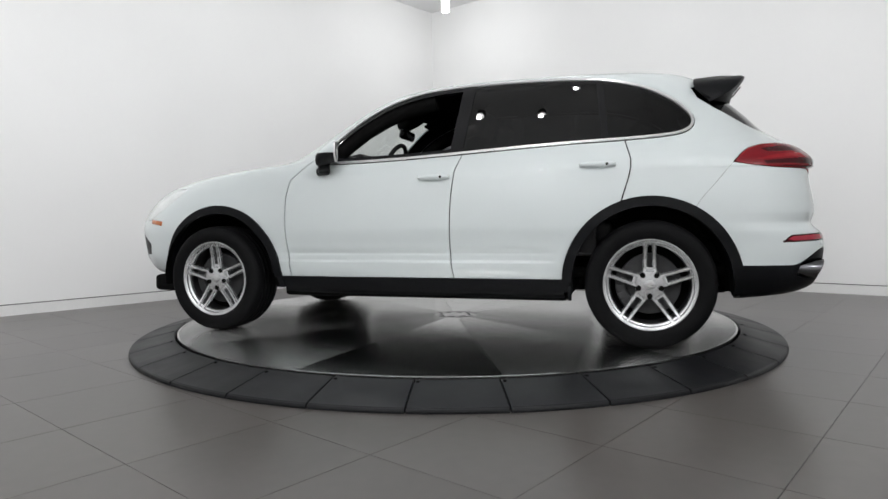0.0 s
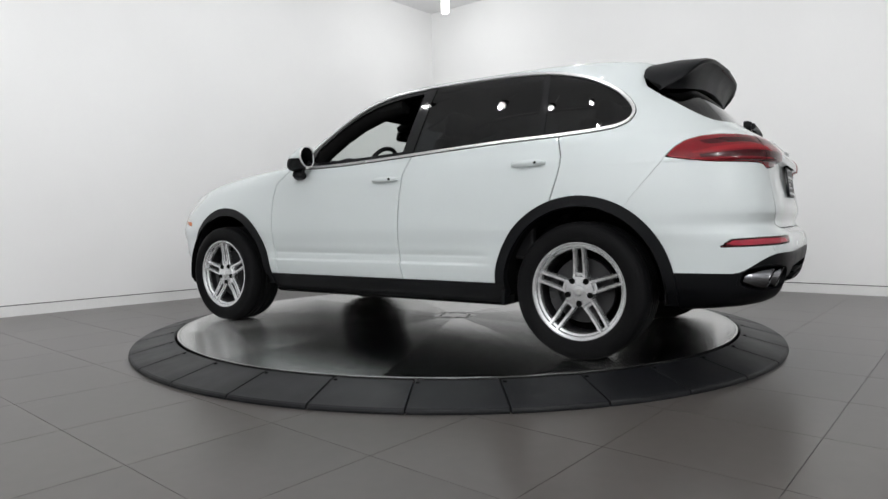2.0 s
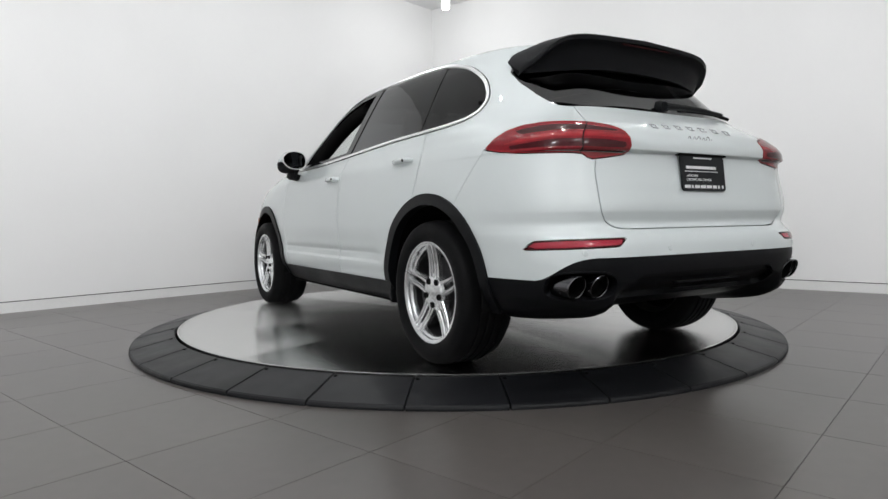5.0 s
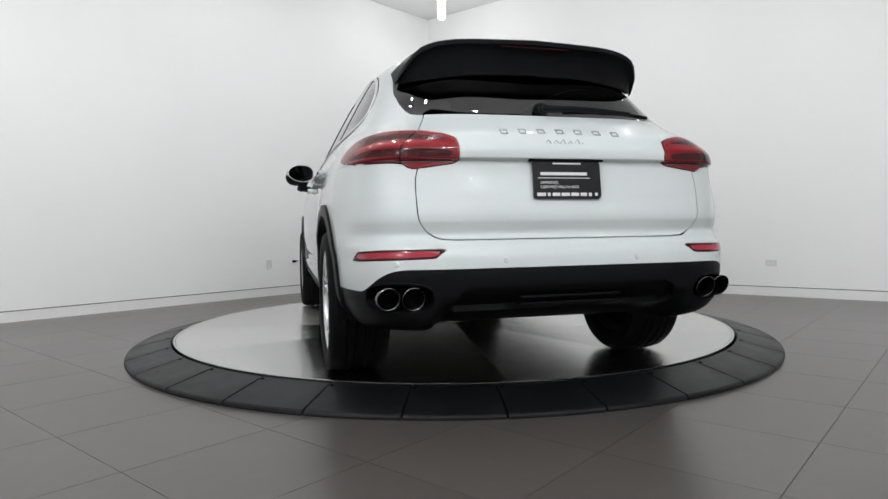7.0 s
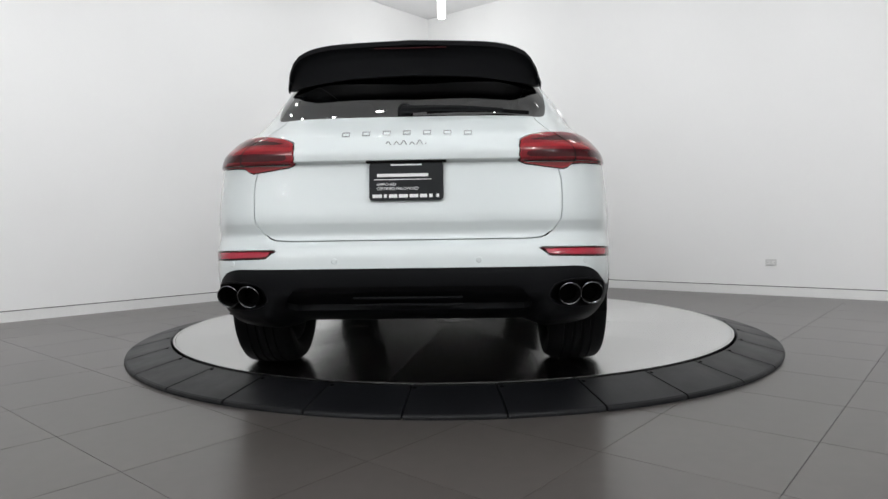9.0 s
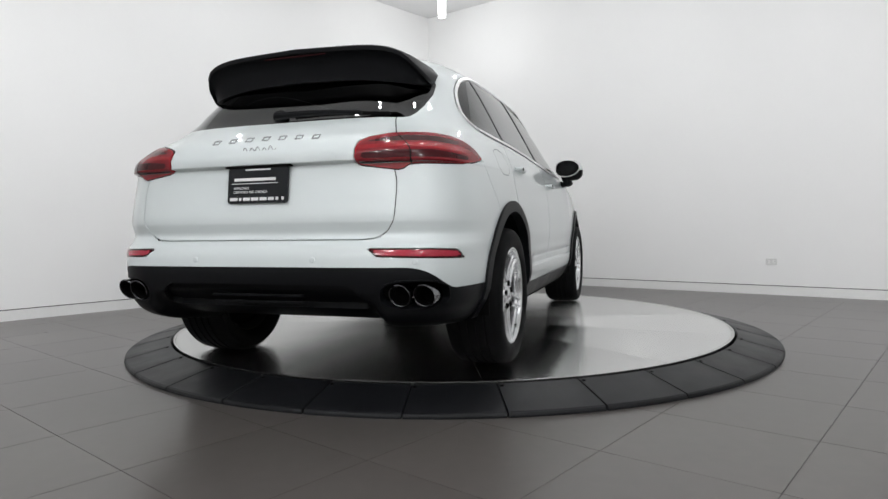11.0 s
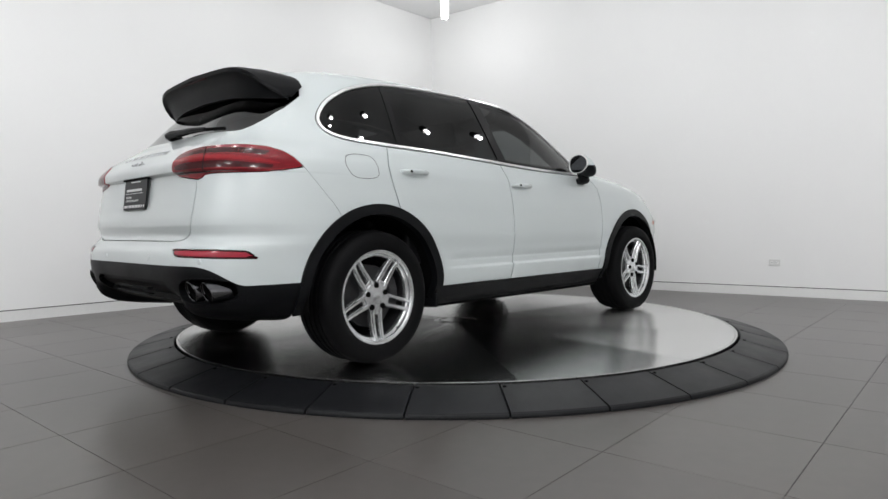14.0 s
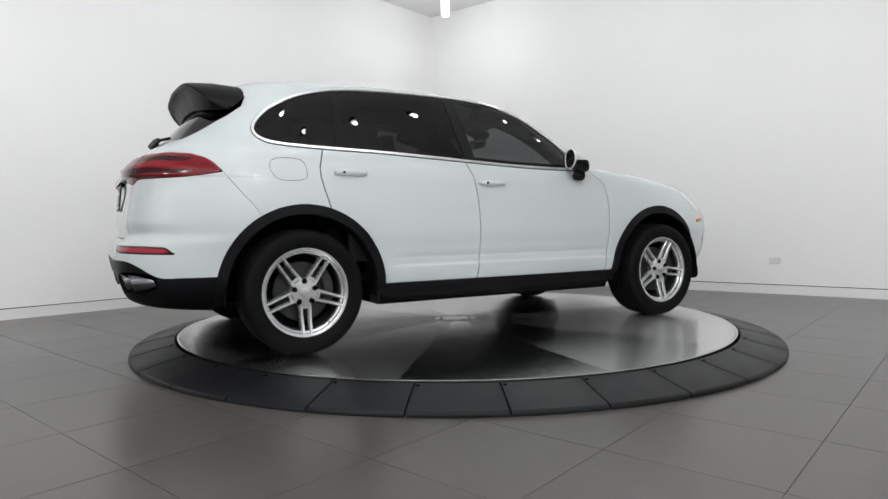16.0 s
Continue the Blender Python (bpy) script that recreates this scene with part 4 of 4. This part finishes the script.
# -- spoiler, wiper, exhausts, plate --
def build_spoiler():
    ys = np.linspace(-0.585, 0.585, 41)
    wide = 1.085
    edge_z = smooth_curve([(0, 1.617), (0.30, 1.608), (0.42, 1.595), (0.50, 1.567), (0.54, 1.528), (0.565, 1.488), (0.578, 1.468), (0.586, 1.455)])
    edge_x = smooth_curve([(0, -0.585), (0.35, -0.570), (0.5, -0.53), (0.56, -0.455), (0.586, -0.370)])
    root_x = smooth_curve([(0, -0.30), (0.45, -0.27), (0.55, -0.255), (0.586, -0.26)])
    root_z = smooth_curve([(0, 1.618), (0.30, 1.610), (0.45, 1.590), (0.52, 1.562), (0.56, 1.535), (0.586, 1.500)])
    under_x = smooth_curve([(0, -0.510), (0.25, -0.500), (0.40, -0.478), (0.50, -0.445), (0.586, -0.355)])
    under_z = smooth_curve([(0, 1.468), (0.25, 1.460), (0.45, 1.438), (0.55, 1.430), (0.586, 1.440)])
    bm = bmesh.new()
    rings = []
    for y in ys:
        a = abs(y)
        ex, ez, rx, rz, ux, uz = (float(c(a)) for c in (edge_x, edge_z, root_x, root_z, under_x, under_z))
        mx, mz = (ex + rx) / 2, (ez + rz) / 2 + 0.008
        pts = [(rx, rz), (mx, mz), (ex + 0.015, ez + 0.001), (ex, ez - 0.006), (ex + 0.004, ez - 0.024), (ex + 0.03, ez - 0.036),
               (ex * 0.55 + ux * 0.45 + 0.02, ez * 0.5 + uz * 0.5), (ux, uz), (ux + 0.03, uz + 0.0)]
        rings.append([bm.verts.new((px, y * wide, pz)) for px, pz in pts])
    for a, b in zip(rings, rings[1:]):
        for k in range(len(a) - 1):
            bm.faces.new((a[k], a[k + 1], b[k + 1], b[k]))
    bm.faces.new(rings[0])
    bm.faces.new(rings[-1][::-1])
    sp = part("roof_spoiler", bm, PLASTIC, car, "raised black roof spoiler", smooth=True, at=BASE)
    part("brake_light", box(pose(-0.578, 0, 1.578), (0.008, 0.34, 0.007), 0.002), BRAKE_RED, sp, "dark red high brake light")


build_spoiler()
wiper = part("rear_wiper", lathe_bm([(0.0, 0.02), (0.026, 0.02), (0.034, 0.0), (0.034, -0.02)], pose(skin_x(0, 1.268) - 0.02, 0.02, 1.268, 0, 0, 90), seg=20), PLASTIC, car, "black rear wiper", smooth=True, at=BASE)
wp = [(skin_x(y, z) - 0.045, y, z) for y, z in ((0.03, 1.268), (-0.12, 1.272), (-0.28, 1.268), (-0.42, 1.258))]
part("wiper_arm", tube(wp, 0.019, taper=0.5), PLASTIC, wiper)
wp = [(skin_x(y, z) - 0.026, y, z) for y, z in ((-0.08, 1.256), (-0.22, 1.262), (-0.38, 1.260), (-0.54, 1.252))]
part("wiper_blade", tube(wp, 0.009), LINER, wiper)

for s in (1, -1):
    for off, px in ((0.775, -0.866), (0.678, -0.896)):
        slant = Matrix.Identity(4)
        slant[0][2] = -0.38
        m = pose(px, s * off, 0.452) @ slant @ pose(0, 0, 0, 0, 0, 90)
        tip = part("tailpipe", lathe_bm([(0.041, -0.08), (0.046, -0.08), (0.049, 0.02), (0.047, 0.026), (0.044, 0.022), (0.041, -0.06)], m, seg=32, closed=True), DARK_CHROME, car, "round chrome tailpipe", smooth=True, at=BASE)
        part("tip_ring", lathe_bm([(0.0440, 0.020), (0.0440, 0.027), (0.0460, 0.029), (0.0482, 0.027), (0.0482, 0.020)], m, seg=32, closed=True), DARK_CHROME, tip, "thin smoked chrome tailpipe rim", smooth=True)
        part("bore", lathe_bm([(0.0, -0.05), (0.0405, -0.05), (0.0415, 0.0), (0.0425, 0.018)], m, seg=24), LINER, tip, "black tailpipe bore")


def rounded_plate(m, depth, width, height, radius):
    """A flat sheet across y and z with round corners."""
    outline = [(sy * (width / 2 - radius) + radius * math.cos(radians(a0 + 15 * k)), sz * (height / 2 - radius) + radius * math.sin(radians(a0 + 15 * k)))
               for sy, sz, a0 in ((1, 1, 0), (-1, 1, 90), (-1, -1, 180), (1, -1, 270)) for k in range(7)]
    bm = bmesh.new()
    back, front = ([bm.verts.new(m @ Vector((x, y, z))) for y, z in outline] for x in (depth / 2, -depth / 2))
    bm.faces.new(back)
    bm.faces.new(front[::-1])
    for k in range(len(outline)):
        l = (k + 1) % len(outline)
        bm.faces.new((back[k], back[l], front[l], front[k]))
    return bm


gate_x = skin_x(0, 0.93) - 0.016
plate = part("licence_plate", rounded_plate(pose(gate_x, 0, 0.932, 0, 6.5, 0), 0.008, 0.312, 0.162, 0.016), PLATE_BLACK, car, "black dealer plate with white print", at=BASE)
FACE = pose(gate_x, 0, 0.932, 0, 6.5, 0) @ pose(-0.0048, 0, 0) @ pose(0, 0, 0, 90, 0, -90)
words("APPROVED", 0.0165, PRINT, plate, FACE @ pose(-0.125, -0.018, 0))
words("CERTIFIED PRE-OWNED", 0.0165, PRINT, plate, FACE @ pose(-0.125, -0.036, 0))
part("printed_bar", box(FACE @ pose(-0.015, 0.026, 0), (0.215, 0.013, 0.001)), PRINT, plate, "white maker's mark as a plain bar")
part("printed_bar", box(FACE @ pose(-0.015, 0.008, 0), (0.24, 0.003, 0.001)), PRINT, plate)
part("printed_bar", box(FACE @ pose(0.0, 0.070, 0), (0.13, 0.006, 0.001)), PRINT, plate)
for bx, bw in ((-0.122, 0.04), (-0.088, 0.012), (-0.055, 0.035), (-0.012, 0.038), (0.032, 0.036), (0.072, 0.03), (0.103, 0.014), (0.132, 0.012)):
    part("printed_bar", box(FACE @ pose(bx, -0.062, 0), (bw, 0.014, 0.001)), PRINT, plate, "white dealer's mark as a plain bar")
# No lamp: a black strip under the ledge, coloured for the recess's shade.
part("plate_light", box(pose(skin_x(0, 1.01) - 0.012, 0.0, 1.016), (0.03, 0.34, 0.010), 0.003), LINER, car, "black strip for the shade of the handle recess above the plate", at=BASE)

for k in range(7):
    y = 0.262 - k * 0.0873
    z = 1.147 - 0.006 * (abs(y) / 0.26) ** 2
    letter = bmesh.new()
    for dy, dz, w, h in ((0, 0.009, 0.034, 0.0045), (0, -0.009, 0.034, 0.0045), (0.015, 0, 0.0045, 0.020), (-0.015, 0, 0.0045, 0.020)):
        add_box(letter, pose(skin_x(y + dy, z + dz) - 0.004, y + dy, z + dz, 0, 40, 0), (0.004, w, h))
    part("badge_bar", letter, BADGE, car, "silver badge mark", at=BASE)
part("badge_script", tube([(skin_x(y, 1.093) - 0.003, y, 1.093 + 0.009 * math.sin(y * 190) + 0.004 * math.sin(y * 83)) for y in np.linspace(0.085, -0.085, 90)], 0.0022, 6), BADGE, car, "thin silver script badge", at=BASE)
for y in (0.30, -0.30, 0.745, -0.745):
    z = 0.602 if abs(y) < 0.5 else 0.592
    part("parking_sensor", lathe_bm([(0.0, 0.002), (0.010, 0.002), (0.0125, 0.0), (0.0125, -0.006)], pose(skin_x(y, z) - 0.001, y, z, 0, 0, 90 - 24 * (y > 0.5) + 24 * (y < -0.5)), seg=16), PAINT, car, "round parking sensor", smooth=True, at=BASE)
for s in (1, -1):
    x0 = 3.45
    part("side_marker", box(pose(x0, s * (skin_y(x0, 0.755) - 0.002), 0.755, 0, -8, s * -18), (0.125, 0.02, 0.034), 0.008), AMBER, car, "amber side marker", smooth=True, at=BASE)


# -- door mirrors --
def door_mirror(s):
    wide, high, mid_y, mid_z = 0.112, 0.068, 1.005, 1.193

    def edge(c, q, k=1.0):
        """A point of the drop-shaped outline: pointed outward, blunt towards the door."""
        across_y = math.copysign(abs(c) ** 0.8, c)
        return s * (mid_y + wide * k * across_y), mid_z + high * k * math.copysign(abs(q) ** 0.75, q) * (1 - 0.34 * max(0.0, c) ** 1.5)

    cap = bmesh.new()
    bmesh.ops.create_uvsphere(cap, u_segments=28, v_segments=18, radius=1.0)
    for v in cap.verts:
        x, y, z = v.co
        py, pz = edge(y, z)
        v.co = Vector((1.985 + 0.105 * max(x, -0.24), py, pz - 0.06 * max(x, 0)))
    lower = cap.copy()
    split = mid_z - 0.018
    for half, inner in ((cap, True), (lower, False)):
        bmesh.ops.bisect_plane(half, geom=list(half.verts) + list(half.edges) + list(half.faces), plane_co=(0, 0, split), plane_no=(0, 0, 1), clear_inner=inner, clear_outer=not inner)
    mirror = part("door_mirror", cap, PAINT, car, "white door mirror cap over a black lower housing", smooth=True, at=BASE)
    part("mirror_housing", lower, PLASTIC, mirror, "black lower mirror housing", smooth=True)
    rim = bmesh.new()
    a_list = np.linspace(0, 2 * math.pi, 37)[:-1]

    def oval(k, x):
        return [rim.verts.new((x, *edge(math.cos(a), math.sin(a), k))) for a in a_list]
    loops = [oval(1.0, 1.966), oval(1.015, 1.961), oval(1.0, 1.955), oval(0.965, 1.955), oval(0.93, 1.960)]
    for a, b in zip(loops, loops[1:]):
        for k in range(36):
            rim.faces.new((a[k], a[(k + 1) % 36], b[(k + 1) % 36], b[k]))
    mirror.matrix_basis = BASE @ pose(1.952, s * 0.995, 0, 0, 0, s * 22) @ pose(-1.985, -s * 0.995, 0)
    part("mirror_rim", rim, LAMP_WHITE, mirror, "pale rim", smooth=True)
    glass = bmesh.new()
    glass.faces.new([glass.verts.new((1.9585, *edge(math.cos(a), math.sin(a), 0.94))) for a in a_list])
    part("mirror_glass", glass, MIRROR, mirror, "mirror glass")
    foot = bmesh.new()
    add_box(foot, pose(2.04, s * 0.955, 1.105, s * 26, 0, 0), (0.075, 0.055, 0.11), 0.016)
    add_box(foot, pose(2.05, s * 0.905, 1.070, s * 10, 0, 0), (0.09, 0.06, 0.045), 0.015)
    part("mirror_foot", foot, PLASTIC, mirror, "black mirror foot", smooth=True)


door_mirror(1)
door_mirror(-1)


# -- inside --
def front_seat(y):
    seat = part("front_seat", box(pose(1.45, y, 0.66, 0, -6, 0), (0.52, 0.52, 0.16), 0.05, 3), LEATHER, car, "black leather front seat", smooth=True, at=BASE)
    part("backrest", box(pose(1.19, y, 1.00, 0, -18, 0), (0.15, 0.50, 0.62), 0.05, 3, 0.86), LEATHER, seat, smooth=True)
    part("headrest", box(pose(1.08, y, 1.39, 0, -14, 0), (0.10, 0.27, 0.17), 0.04, 3), LEATHER, seat, smooth=True)
    for d in (-0.06, 0.06):
        part("headrest_post", tube([(1.10, y + d, 1.26), (1.085, y + d, 1.34)], 0.006), CHROME, seat)


front_seat(0.36)
front_seat(-0.36)
bench = part("rear_bench", box(pose(0.45, 0, 0.68, 0, -5, 0), (0.5, 1.3, 0.16), 0.05, 3), LEATHER, car, "black leather rear bench", smooth=True, at=BASE)
part("backrest", box(pose(0.14, 0, 1.02, 0, -20, 0), (0.14, 1.3, 0.62), 0.05, 3), LEATHER, bench, smooth=True)
for y in (0.38, -0.38):
    part("headrest", box(pose(0.02, y, 1.37, 0, -14, 0), (0.09, 0.25, 0.14), 0.035, 3), LEATHER, bench, smooth=True)
dash = bmesh.new()
add_box(dash, pose(2.16, 0, 1.06, 0, 8, 0), (0.52, 1.50, 0.22), 0.07, 3)
add_box(dash, pose(2.02, 0.38, 1.16, 0, 10, 0), (0.22, 0.40, 0.10), 0.04, 3)
part("dashboard", dash, LEATHER, car, "black dashboard with instrument hood", smooth=True, at=BASE)
part("floor_pan", box(pose(1.2, 0, 0.42), (3.0, 1.6, 0.06), 0.02), LINER, car, "black cabin floor", at=BASE)
ring = lathe_bm([(0.168 + 0.016 * math.cos(a), 0.016 * math.sin(a)) for a in np.linspace(0, 2 * math.pi, 13)[:-1]], pose(1.76, 0.38, 1.13, 0, -24, 0) @ pose(0, 0, 0, 0, 0, 90), seg=48, closed=True)
wheel_s = part("steering_wheel", ring, LEATHER, car, "black steering wheel", smooth=True, at=BASE)
hub = bmesh.new()
m = pose(1.77, 0.38, 1.13, 0, -24, 0)
add_box(hub, m, (0.05, 0.15, 0.13), 0.03)
add_box(hub, m @ pose(0.0, 0.11, 0), (0.02, 0.12, 0.035), 0.008)
add_box(hub, m @ pose(0.0, -0.11, 0), (0.02, 0.12, 0.035), 0.008)
add_box(hub, m @ pose(0.0, 0, -0.11), (0.02, 0.035, 0.12), 0.008)
part("steering_hub", hub, LEATHER, wheel_s, smooth=True)
rv = part("rear_view_mirror", box(pose(1.78, 0.03, 1.405, 0, -12, 0), (0.05, 0.25, 0.075), 0.022, 3), GLOSS_BLACK, car, "black rear-view mirror", smooth=True, at=BASE)
part("mirror_stem", tube([(1.79, 0, 1.42), (1.82, 0, 1.47), (1.80, 0, 1.54)], 0.03), LINER, rv)
part("sensor_housing", box(pose(1.76, 0, 1.50, 0, 25, 0), (0.18, 0.18, 0.06), 0.02), LINER, rv)
for s in (1, -1):
    trim_path = [(2.06, 1.150), (1.97, 1.255), (1.86, 1.345), (1.72, 1.425), (1.56, 1.482), (1.38, 1.520)]
    part("pillar_trim", tube([(x - 0.03, s * (skin_y(x, z) - 0.075), z) for x, z in trim_path], 0.05, 12), LINER, car, "black inner windscreen pillar trim", smooth=True, at=BASE)
    part("sun_visor", box(pose(1.60, s * 0.33, 1.525, 0, 24, 0), (0.20, 0.42, 0.025), 0.01), LINER, car, at=BASE)
    part("door_card", box(pose(1.35, s * 0.82, 0.80), (2.1, 0.05, 0.56), 0.02), LEATHER, car, "black door lining", at=BASE)
part("headliner", box(pose(0.75, 0, 1.605), (1.5, 1.02, 0.03), 0.012), LINER, car, "dark headliner", at=BASE)
part("load_cover", box(pose(-0.3, 0, 1.10), (0.75, 1.3, 0.02), 0.006), LINER, car, "black load cover", at=BASE)


# ---- floor tiles ----
def build_tiles():
    su, sv = 0.602, 0.592
    e1 = Vector((math.cos(radians(-39.6)), math.sin(radians(-39.6))))
    e2 = Vector((-e1.y, e1.x))
    spots = []
    poly = [v for v in ROOM]
    for i in range(-26, 27):
        for j in range(-26, 27):
            c = e1 * (2.745 + su * (i + 0.5)) + e2 * (-1.165 + sv * (j + 0.5))
            inside = False
            for a, b in zip(poly, poly[1:] + poly[:1]):
                if (a.y > c.y) != (b.y > c.y) and c.x < (b.x - a.x) * (c.y - a.y) / (b.y - a.y) + a.x:
                    inside = not inside
            near_wall = min(abs((b - a).normalized().cross(c - a)) for a, b in zip(poly, poly[1:] + poly[:1]))
            if inside or near_wall < 0.45:
                spots.append(c)
    spots.sort(key=lambda c: (c - Vector((0, -1.0))).length)
    bm = box(pose(0, 0, -0.010), (su - 0.0026, sv - 0.0026, 0.02))
    me = bpy.data.meshes.new("floor_tile")
    bm.to_mesh(me)
    bm.free()
    me.materials.append(TILE)
    for c in spots[:300]:
        tile = new("floor_tile", me)
        tile.parent = floor
        tile.matrix_basis = pose(c.x, c.y, 0, 0, 0, -39.6)
    verts, faces = [], []
    for c in spots[300:]:
        base = len(verts)
        m = pose(c.x, c.y, 0, 0, 0, -39.6)
        verts += [m @ v.co for v in me.vertices]
        faces += [[base + i for i in p.vertices] for p in me.polygons]
    if faces:
        rest = part("far_tiles", mesh_of("far_tiles", verts, faces, TILE), TILE, floor)
        tagged(rest, kind="stuff")


build_tiles()


def motions():
    rows = [(t, pose(0, 0, PLATE_Z, 0, 0, a)) for t, a in TURN]
    walk(car, rows)
    walk(turntable_plate, [(t, pose(0, 0, 0, 0, 0, a)) for t, a in TURN])


motions()
